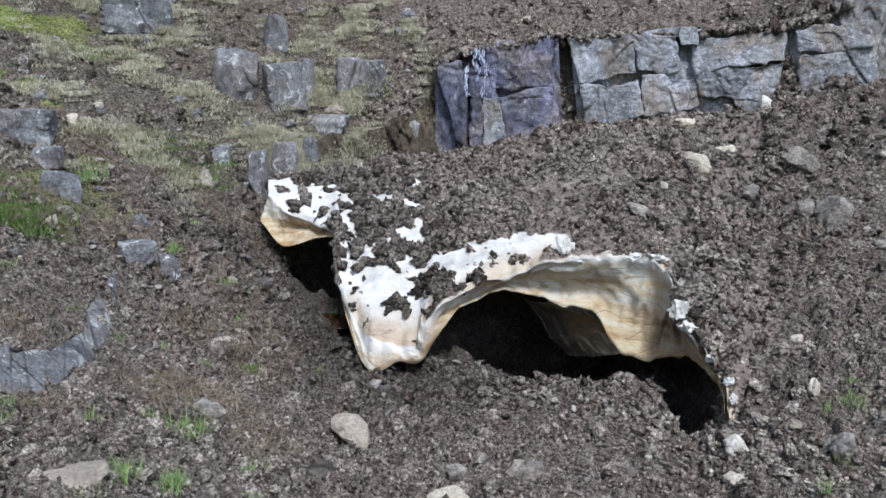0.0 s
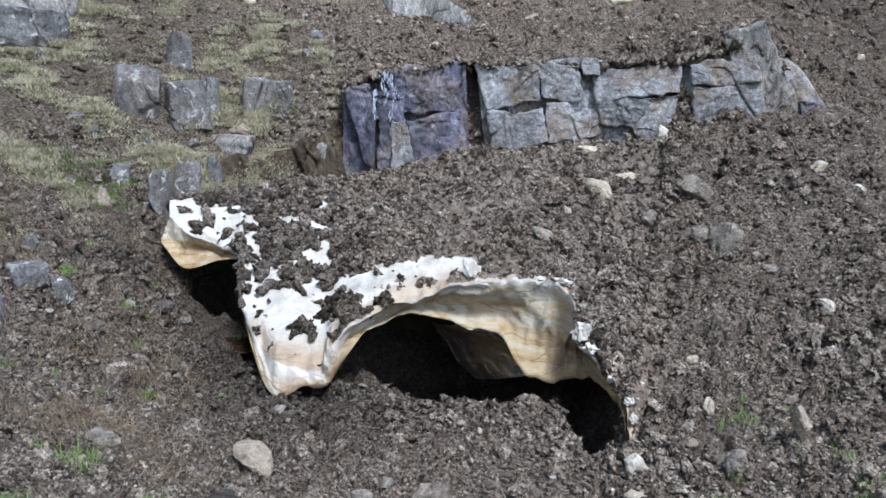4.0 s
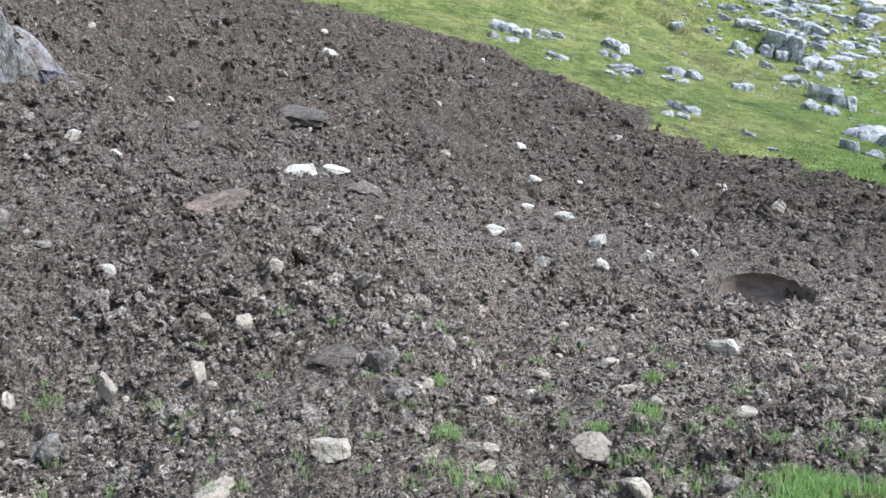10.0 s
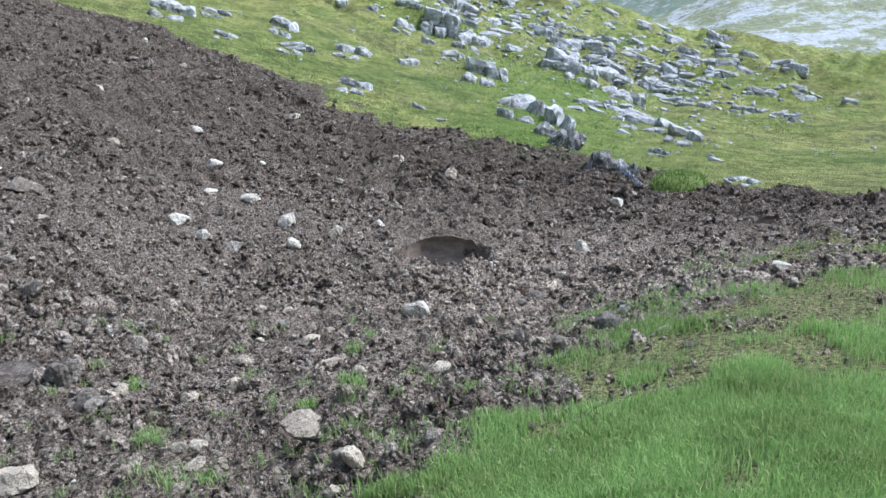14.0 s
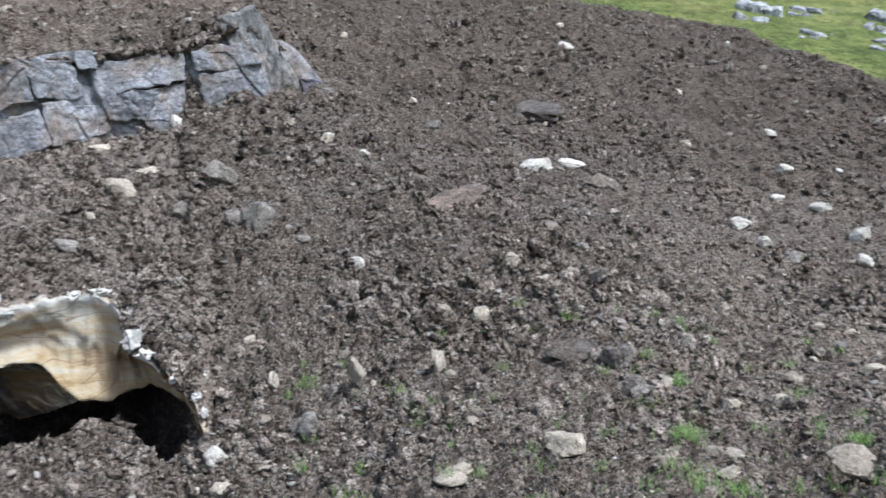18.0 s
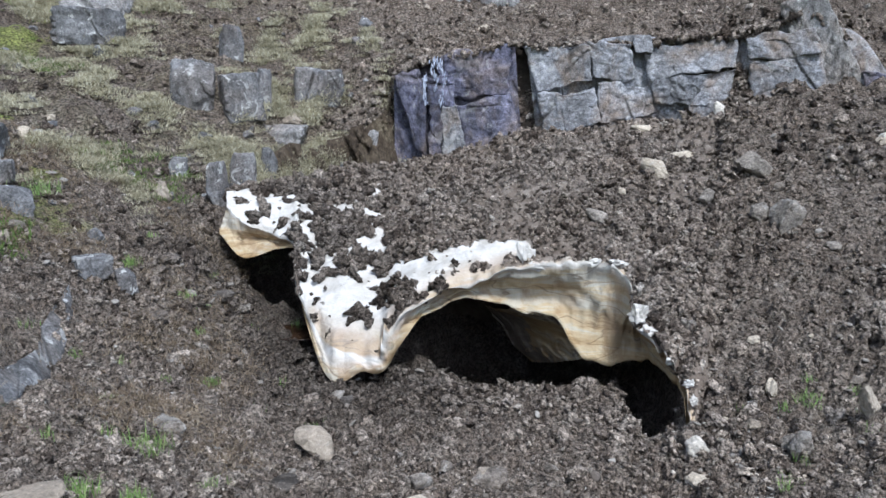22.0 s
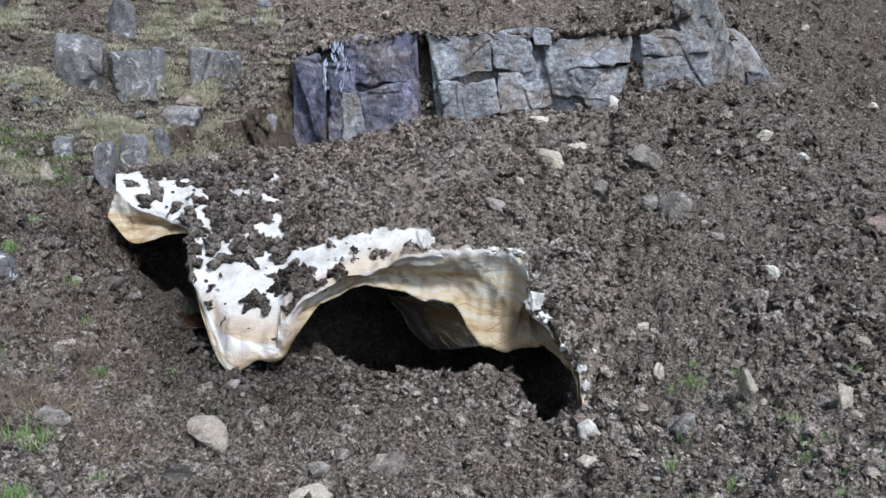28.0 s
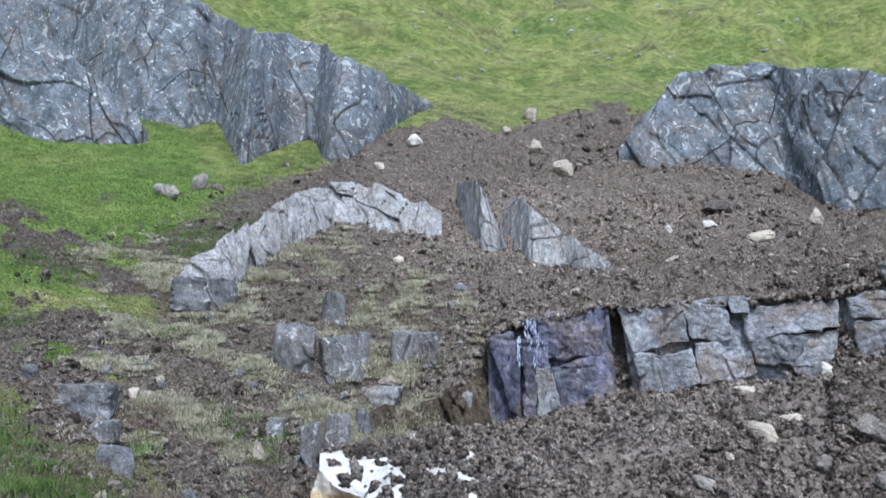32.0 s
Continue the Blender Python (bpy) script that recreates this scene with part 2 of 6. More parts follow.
# ---- materials ----
class Mat:
    """A small helper round one node material."""

    def __init__(self, name, roughness=0.9, specular=0.3):
        self.m = bpy.data.materials.new(name)
        self.m.use_nodes = True
        self.n, self.l = self.m.node_tree.nodes, self.m.node_tree.links
        self.b = self.n["Principled BSDF"]
        self.b.inputs["Roughness"].default_value = roughness
        self.b.inputs["Specular IOR Level"].default_value = specular
        self.geo = self.n.new("ShaderNodeNewGeometry")
        self.pos = self.geo.outputs["Position"]

    def put(self, sock, value):
        if hasattr(value, "node"):
            self.l.new(value, sock)
        else:
            sock.default_value = value

    def noise(self, scale, detail=4, rough=0.6, stretch=None, distort=0.0, seed=0.0):
        t = self.n.new("ShaderNodeTexNoise")
        t.inputs["Scale"].default_value, t.inputs["Detail"].default_value = scale, detail
        t.inputs["Roughness"].default_value, t.inputs["Distortion"].default_value = rough, distort
        v = self.n.new("ShaderNodeMapping")
        v.inputs["Location"].default_value = (seed, seed * 1.7, seed * 0.6)
        if stretch:
            v.inputs["Scale"].default_value = stretch
        self.l.new(self.pos, v.inputs["Vector"])
        self.l.new(v.outputs[0], t.inputs["Vector"])
        return t.outputs[0]

    def cells(self, scale, out="Distance", feature="F1", stretch=None):
        t = self.n.new("ShaderNodeTexVoronoi")
        t.feature = feature
        t.inputs["Scale"].default_value = scale
        v = self.n.new("ShaderNodeMapping")
        if stretch:
            v.inputs["Scale"].default_value = stretch
        self.l.new(self.pos, v.inputs["Vector"])
        self.l.new(v.outputs[0], t.inputs["Vector"])
        return t.outputs[out]

    def ramp(self, fac, *stops):
        r = self.n.new("ShaderNodeValToRGB")
        e = r.color_ramp.elements
        for i, (p, c) in enumerate(stops):
            el = e[i] if i < 2 else e.new(p)
            el.position = p
            el.color = (*c, 1) if isinstance(c, tuple) else (c, c, c, 1)
        self.put(r.inputs[0], fac)
        return r.outputs[0]

    def mix(self, fac, a, b, kind="MIX"):
        x = self.n.new("ShaderNodeMix")
        x.data_type, x.blend_type = "RGBA", kind
        self.put(x.inputs[0], fac)
        for s, v in ((x.inputs[6], a), (x.inputs[7], b)):
            self.put(s, (*v, 1) if isinstance(v, tuple) and len(v) == 3 else v)
        return x.outputs[2]

    def maths(self, op, a, b=0.0, clamp=False):
        x = self.n.new("ShaderNodeMath")
        x.operation, x.use_clamp = op, clamp
        self.put(x.inputs[0], a)
        self.put(x.inputs[1], b)
        return x.outputs[0]

    def attr(self, name):
        a = self.n.new("ShaderNodeAttribute")
        a.attribute_name = name
        return a.outputs["Fac"]

    def island(self):
        return self.geo.outputs["Random Per Island"]

    def normal_z(self):
        s = self.n.new("ShaderNodeSeparateXYZ")
        self.l.new(self.geo.outputs["Normal"], s.inputs[0])
        return s.outputs[2]

    def done(self, colour, *reliefs, rough=None):
        self.put(self.b.inputs["Base Color"], (*colour, 1) if isinstance(colour, tuple) and len(colour) == 3 else colour)
        if rough is not None:
            self.put(self.b.inputs["Roughness"], rough)
        last = None
        for height, dist in reliefs:
            k = self.n.new("ShaderNodeBump")
            k.inputs["Strength"].default_value, k.inputs["Distance"].default_value = 1.0, dist
            self.put(k.inputs["Height"], height)
            if last:
                self.l.new(last, k.inputs["Normal"])
            last = k.outputs[0]
        if last:
            self.l.new(last, self.b.inputs["Normal"])
        return self.m


def painted_tone(k):
    """Light and shade put into the earth colour: foreground lighter, upper slope darker."""
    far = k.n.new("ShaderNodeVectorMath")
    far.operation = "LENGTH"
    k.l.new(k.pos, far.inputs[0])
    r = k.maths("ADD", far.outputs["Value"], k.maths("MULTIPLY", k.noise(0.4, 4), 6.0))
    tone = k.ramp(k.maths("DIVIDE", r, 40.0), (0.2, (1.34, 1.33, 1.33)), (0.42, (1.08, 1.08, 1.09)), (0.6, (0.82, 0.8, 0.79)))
    # spots that adjust the painted light; the last two are wet gully floor
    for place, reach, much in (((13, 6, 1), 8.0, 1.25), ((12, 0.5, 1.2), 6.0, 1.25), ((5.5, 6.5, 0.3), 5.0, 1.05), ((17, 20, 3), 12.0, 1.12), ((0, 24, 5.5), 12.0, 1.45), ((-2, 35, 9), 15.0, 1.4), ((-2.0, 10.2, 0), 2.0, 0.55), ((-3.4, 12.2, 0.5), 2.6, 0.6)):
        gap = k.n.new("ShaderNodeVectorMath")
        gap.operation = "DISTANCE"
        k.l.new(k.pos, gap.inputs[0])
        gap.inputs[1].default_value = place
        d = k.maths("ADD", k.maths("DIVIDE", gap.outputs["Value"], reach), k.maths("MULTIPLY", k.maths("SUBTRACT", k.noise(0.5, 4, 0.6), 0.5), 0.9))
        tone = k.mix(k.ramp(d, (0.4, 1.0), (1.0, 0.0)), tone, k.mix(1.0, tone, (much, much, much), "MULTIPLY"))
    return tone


def soil_colour(k):
    a = k.ramp(k.noise(0.35, 3), (0.3, (0.1, 0.08, 0.064)), (0.7, (0.15, 0.128, 0.108)))
    b = k.ramp(k.noise(5, 5, 0.7), (0.3, (0.05, 0.036, 0.027)), (0.5, (0.12, 0.098, 0.08)), (0.72, (0.24, 0.215, 0.185)))
    return k.mix(1.0, k.mix(0.65, a, b), painted_tone(k), "MULTIPLY")


def grass_colour(k):
    a = k.ramp(k.noise(0.14, 5, 0.6), (0.36, (0.08, 0.14, 0.03)), (0.47, (0.19, 0.235, 0.06)), (0.56, (0.27, 0.27, 0.1)), (0.64, (0.12, 0.11, 0.06)))
    b = k.ramp(k.noise(0.55, 5, 0.6), (0.38, (0.1, 0.12, 0.04)), (0.5, (0.165, 0.2, 0.06)), (0.62, (0.27, 0.28, 0.1)))
    c = k.ramp(k.noise(1.9, 6, 0.7), (0.41, 0.72), (0.5, 1.05), (0.59, 1.3))
    return k.mix(1.0, k.mix(0.55, a, b), c, "MULTIPLY")


def ground_material():
    k = Mat("hillside_ground", 0.95, 0.2)
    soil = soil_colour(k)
    soil = k.mix(1.0, soil, (1.3, 1.31, 1.32), "MULTIPLY")
    gravel = k.ramp(k.cells(9, "Color"), (0.55, 0.0), (0.95, 0.5))
    soil = k.mix(k.maths("MULTIPLY", gravel, 0.45), soil, (0.2, 0.19, 0.175))
    grass = grass_colour(k)
    dry = k.ramp(k.noise(3.5, 6, 0.75), (0.32, (0.055, 0.04, 0.027)), (0.48, (0.12, 0.1, 0.06)), (0.62, (0.26, 0.24, 0.16)), (0.75, (0.36, 0.34, 0.24)))
    rag = k.maths("MULTIPLY", k.maths("SUBTRACT", k.noise(1.6, 5, 0.7), 0.5), 1.6)
    s = k.maths("ADD", k.attr("soil"), rag)
    d = k.maths("ADD", k.attr("dry"), k.maths("MULTIPLY", rag, 1.2))
    grass = k.mix(k.maths("MULTIPLY", k.attr("turf"), 0.8), grass, (0.19, 0.18, 0.095))
    bright = k.ramp(k.noise(1.5, 6, 0.7), (0.3, (0.06, 0.1, 0.02)), (0.5, (0.14, 0.22, 0.045)), (0.7, (0.23, 0.3, 0.08)))
    grass = k.mix(k.maths("MULTIPLY", k.attr("lush"), 0.9), grass, bright)
    base = k.mix(k.ramp(s, (0.4, 0.0), (0.6, 1.0)), grass, soil)
    base = k.mix(k.ramp(d, (0.9, 0.0), (1.15, 0.4)), base, dry)
    base = k.mix(1.0, base, k.ramp(k.noise(22, 6, 0.75), (0.4, 0.25), (0.5, 1.0), (0.6, 1.85)), "MULTIPLY")
    return k.done(base, (k.noise(0.9, 6, 0.7), 0.25), (k.noise(6, 5, 0.7), 0.15), (k.noise(18, 4, 0.7), 0.1), (k.noise(45, 3, 0.7), 0.05))


def clod_material():
    k = Mat("earth_clods", 0.95, 0.15)
    tone = k.ramp(k.island(), (0.0, (0.06, 0.048, 0.04)), (0.25, (0.15, 0.127, 0.11)), (0.6, (0.25, 0.218, 0.19)), (0.93, (0.3, 0.265, 0.232)), (0.99, (0.33, 0.3, 0.265)), (1.0, (0.4, 0.38, 0.35)))
    grain = k.ramp(k.noise(24, 6, 0.75), (0.38, 0.25), (0.5, 1.0), (0.62, 1.9))
    patch = k.mix(1.0, k.ramp(k.noise(0.5, 3), (0.35, (0.88, 0.84, 0.8)), (0.65, (1.12, 1.12, 1.12))), k.ramp(k.noise(2.2, 5, 0.65), (0.35, 0.65), (0.65, 1.3)), "MULTIPLY")
    return k.done(k.mix(1.0, k.mix(1.0, k.mix(1.0, tone, grain, "MULTIPLY"), patch, "MULTIPLY"), painted_tone(k), "MULTIPLY"), (k.noise(14, 4, 0.7), 0.08), (k.noise(38, 4, 0.75), 0.05))


def snow_material():
    k = Mat("old_snow", 0.75, 0.3)
    h = k.attr("face")
    clean = k.ramp(k.noise(2.6, 6, 0.7), (0.35, (0.4, 0.38, 0.345)), (0.65, (0.6, 0.595, 0.58)))
    band = k.noise(1.0, 5, 0.65, (0.6, 0.6, 5.0), 0.6)
    ice = k.ramp(band, (0.4, (0.25, 0.18, 0.1)), (0.46, (0.42, 0.35, 0.24)), (0.53, (0.49, 0.44, 0.33)), (0.6, (0.5, 0.52, 0.51)))
    stain = k.ramp(k.noise(0.9, 4, 0.6, (1.5, 1.5, 0.5), 0.3, 9), (0.49, 0.0), (0.62, 0.6))
    ice = k.mix(stain, ice, (0.33, 0.22, 0.11))
    line = k.maths("ABSOLUTE", k.maths("SUBTRACT", k.noise(0.9, 3, 0.5, (0.7, 0.7, 2.2), 0.4, 4), 0.5))
    ice = k.mix(k.ramp(line, (0.0, 0.75), (0.012, 0.0)), ice, (0.1, 0.06, 0.03))
    drip = k.ramp(k.noise(3.5, 4, 0.6, (1, 1, 0.12), 0.2, 5), (0.53, 0.0), (0.63, 0.6))
    ice = k.mix(drip, ice, (0.22, 0.14, 0.07))
    top = k.maths("MULTIPLY", k.ramp(h, (0.1, 0.0), (0.4, 0.85), (0.9, 0.0)), k.ramp(k.noise(1.3, 4, 0.6, (1, 1, 2), 0.3, 17), (0.36, 0.0), (0.56, 1.0)))
    ice = k.mix(top, ice, (0.3, 0.17, 0.07))
    low = k.ramp(h, (0.85, 0.0), (1.0, 0.35))
    ice = k.mix(low, ice, (0.3, 0.23, 0.14))
    ice = k.mix(1.0, ice, (0.93, 0.87, 0.77), "MULTIPLY")
    base = k.mix(h, clean, ice)
    dirt_and_shade = k.maths("ADD", k.attr("dirt_and_shade"), k.maths("MULTIPLY", k.maths("SUBTRACT", k.noise(7, 5, 0.7), 0.5), 0.8))
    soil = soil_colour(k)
    base = k.mix(k.ramp(dirt_and_shade, (0.46, 0.0), (0.54, 1.0)), base, soil)
    return k.done(base, (k.noise(2.5, 4), 0.05), (k.noise(16, 5, 0.7), 0.02))


def rock_material(name, light, dark, lichen, grain=(1, 1, 1), stain=0.25, crack_width=0.024, mottle=1.0, relief=1.0, rifts=0.0):
    k = Mat(name, 0.8, 0.35)
    a = k.ramp(k.noise(1.3, 6, 0.65, grain), (0.3, dark), (0.7, light))
    b = k.ramp(k.noise(7, 7, 0.8, grain), (0.32, 1 - 0.68 * mottle), (0.5, 0.97), (0.68, 1 + 0.65 * mottle))
    a = k.mix(k.ramp(k.noise(0.9, 5, 0.65, None, 0.6, 31), (0.48, 0.0), (0.62, stain)), a, (0.2, 0.15, 0.11))
    a = k.mix(k.ramp(k.noise(6, 4, 0.7, (1, 1, 0.25), 0.4, 37), (0.6, 0.0), (0.72, 0.35)), a, (0.045, 0.042, 0.045))
    base = k.mix(1.0, k.mix(1.0, a, b, "MULTIPLY"), k.ramp(k.noise(32, 5, 0.75), (0.34, 1 - 0.5 * mottle), (0.5, 1.0), (0.66, 1 + 0.55 * mottle)), "MULTIPLY")
    spots = k.mix(0.5, k.ramp(k.noise(4.5, 5, 0.7, None, 0.5, 3), (0.605, 0.0), (0.64, lichen)), k.ramp(k.noise(1.9, 4, 0.6, None, 0.8, 13), (0.6, 0.0), (0.63, lichen)), "LIGHTEN")
    base = k.mix(spots, base, (0.56, 0.57, 0.56))
    warp = k.n.new("ShaderNodeVectorMath")
    warp.operation = "MULTIPLY_ADD"
    bend = k.n.new("ShaderNodeTexNoise")
    bend.inputs["Scale"].default_value = 1.1
    k.l.new(k.pos, bend.inputs["Vector"])
    k.l.new(bend.outputs["Color"], warp.inputs[0])
    warp.inputs[1].default_value = (0.22, 0.22, 0.22)
    k.l.new(k.pos, warp.inputs[2])
    net = k.n.new("ShaderNodeTexVoronoi")
    net.feature = "DISTANCE_TO_EDGE"
    net.inputs["Scale"].default_value = 0.75
    lean = k.n.new("ShaderNodeMapping")
    lean.inputs["Rotation"].default_value, lean.inputs["Scale"].default_value = (0.2, 0.45, 0.3), (1.0, 1.0, 0.45)
    k.l.new(warp.outputs[0], lean.inputs["Vector"])
    k.l.new(lean.outputs[0], net.inputs["Vector"])
    split = k.maths("MULTIPLY", k.ramp(net.outputs["Distance"], (0.0, 1.0), (crack_width, 0.0)), k.ramp(k.noise(0.7, 3, 0.5, None, 0, 21), (0.46, 0.0), (0.6, 1.0)))
    crack = k.maths("MAXIMUM", k.maths("MINIMUM", k.attr("joint"), 1.0), split)
    if rifts:
        wide = k.n.new("ShaderNodeTexVoronoi")
        wide.feature = "DISTANCE_TO_EDGE"
        wide.inputs["Scale"].default_value = rifts
        slant = k.n.new("ShaderNodeMapping")
        slant.inputs["Rotation"].default_value, slant.inputs["Scale"].default_value = (0.3, -0.7, 0.2), (1.0, 1.0, 0.55)
        k.l.new(warp.outputs[0], slant.inputs["Vector"])
        k.l.new(slant.outputs[0], wide.inputs["Vector"])
        deep = k.maths("MULTIPLY", k.ramp(wide.outputs["Distance"], (0.0, 1.0), (0.009, 0.0)), k.ramp(k.noise(0.25, 3, 0.5, None, 0, 41), (0.5, 0.0), (0.56, 1.0)))
        crack, split = k.maths("MAXIMUM", crack, deep), k.maths("MAXIMUM", split, k.maths("MULTIPLY", deep, 2.5))
    base = k.mix(k.maths("MULTIPLY", crack, 0.75), base, (0.035, 0.03, 0.026))
    moss = k.ramp(k.maths("ADD", k.normal_z(), k.maths("MULTIPLY", k.noise(2.5, 4), 0.6)), (1.08, 0.0), (1.25, 0.8))
    base = k.mix(moss, base, (0.1, 0.095, 0.045))
    return k.done(base, (split, -0.06 * relief), (k.noise(3.2, 8, 0.75, grain), 0.06 * relief), (k.noise(16, 5, 0.75, grain), 0.04 * relief))


GROUND, CLODS, SNOW = ground_material(), clod_material(), snow_material()

# ---- the ground: one sheet out to the horizon ----
view = np.arange(-50, 101.01, 0.18)
turns = np.concatenate([np.arange(-180, -50, 4.0), view, np.arange(104, 180, 4.0)])
steps = np.concatenate([np.linspace(0, 1, 12)[:-1], np.linspace(1, 9, 520)[:-1], np.linspace(9, 11, 120)[:-1], np.linspace(11, 13, 14)])
line = curve(TURN_KNOTS, LAND, turns)                       # turn, knot, 2
prof = curve(np.arange(LAND.shape[1]), np.swapaxes(line, 0, 1), steps)   # step, turn, 2
rad, top = prof[..., 0], prof[..., 1]
ang = np.radians(turns)[None, :]
gx, gy = rad * np.sin(ang), rad * np.cos(ang)
gz = top + bumps(gx, gy)


def pit(turn, r, half_turn, half_r, deep):
    """A hollow sunk into the ground."""
    global gz
    a = (np.degrees(np.arctan2(gx, gy)) - turn) / half_turn
    d = np.hypot(a, (np.hypot(gx, gy) - r) / half_r) + wave(gx, gy, 0.5, 21) * 0.12
    gz = gz - deep * (1 - smooth(0.8, 1.0, d))


pit(68.4, 13.95, 3.7, 1.3, 0.62)
pit(1.6, 12.2, 9.8, 2.15, 1.3)
pit(9.6, 10.3, 2.6, 1.4, 0.95)
pit(-17.3, 14.3, 2.6, 1.35, 0.9)
pit(90.9, 16.2, 2.2, 0.5, 0.4)
gx[0], gy[0] = 0, 0
g_soil, g_dry = zones(gx, gy)
torn = g_soil * smooth(2.5, 4.5, rad) * (1 - smooth(44, 50, rad)) * (1 - 0.5 * g_dry)
patch = (0.9 + 0.35 * wave(gx, gy, 2.2, 61) + 0.25 * wave(gx, gy, 0.8, 62)) * (1 - 0.3 * smooth(28, 48, np.degrees(ang)))
near_lumps = 0.13 * clods(gx, gy, 0.13, 121) + 0.26 * clods(gx, gy, 0.3, 131)
far_lumps = 0.22 * clods(gx, gy, 0.28, 141) + 0.4 * clods(gx, gy, 0.65, 151)
gz = gz + torn * patch * (near_lumps * (1 - smooth(11, 20, rad)) + far_lumps * smooth(11, 20, rad))
ground = sheet("ground", np.stack([gx, gy, gz], -1), GROUND, {"soil": g_soil, "dry": g_dry, "turf": 1 - smooth(11, 16, rad), "lush": lush_turf(gx, gy)}, wrap=True)
tagged(ground, "brown earth slide on a green grassy mountain side", "ground", kind="structure")

# ---- the snow bridge: crest, upper lip, lower lip (turn, distance, slope) at stations along the edge ----
def at(turn, r, slope):
    a = radians(turn)
    return (r * math.sin(a), r * math.cos(a), EYE + r * math.tan(radians(slope)))


CREST = [at(*p) for p in (
    (-20.00, 14.00, -9.11), (-18.62, 14.30, -8.63), (-16.90, 14.50, -8.15), (-15.36, 14.60, -7.80), (-14.01, 14.80, -7.57), (-12.65, 15.00, -7.29),
    (-11.29, 15.10, -7.12), (-9.34, 15.30, -7.01), (-7.39, 15.40, -6.86), (-5.07, 15.50, -6.38), (-2.38, 15.60, -5.62), (0.07, 15.70, -4.94),
    (2.89, 15.80, -4.61), (5.47, 15.80, -4.37), (8.00, 15.75, -4.16), (9.94, 15.70, -3.96), (11.83, 15.60, -3.77), (13.85, 15.55, -3.54),
    (15.49, 15.50, -3.42), (17.49, 15.40, -3.39))]
UPPER = [at(*p) for p in (
    (-20.08, 13.60, -9.38), (-19.05, 13.30, -10.34), (-16.96, 12.90, -11.44), (-15.69, 12.40, -12.07), (-15.91, 11.80, -14.23), (-14.92, 11.00, -17.34),
    (-13.27, 10.30, -19.45), (-10.27, 10.00, -20.08), (-9.39, 10.10, -18.37), (-6.77, 10.25, -16.38), (-2.78, 10.50, -14.92), (0.18, 10.60, -14.12),
    (3.49, 10.70, -13.62), (6.56, 10.60, -13.59), (7.99, 10.30, -15.59), (7.88, 10.00, -17.42), (9.94, 9.65, -19.07), (11.42, 9.30, -20.89),
    (12.10, 9.05, -22.33), (12.38, 8.70, -24.75))]
LOWER = [at(*p) for p in (
    (-20.70, 13.35, -11.07), (-19.12, 13.00, -12.83), (-16.98, 12.80, -12.37), (-15.53, 12.35, -12.46), (-15.60, 11.75, -14.47), (-15.00, 10.95, -18.11),
    (-13.19, 10.00, -21.60), (-9.89, 10.05, -21.07), (-8.51, 10.20, -19.29), (-6.43, 10.40, -17.07), (-2.93, 10.60, -16.02), (-0.20, 10.75, -16.74),
    (2.57, 10.75, -17.57), (4.87, 10.50, -20.20), (7.13, 10.55, -20.28), (9.03, 10.60, -19.85), (10.22, 10.10, -20.30), (11.26, 9.40, -21.20),
    (11.90, 9.10, -22.51), (12.12, 8.75, -24.86))]


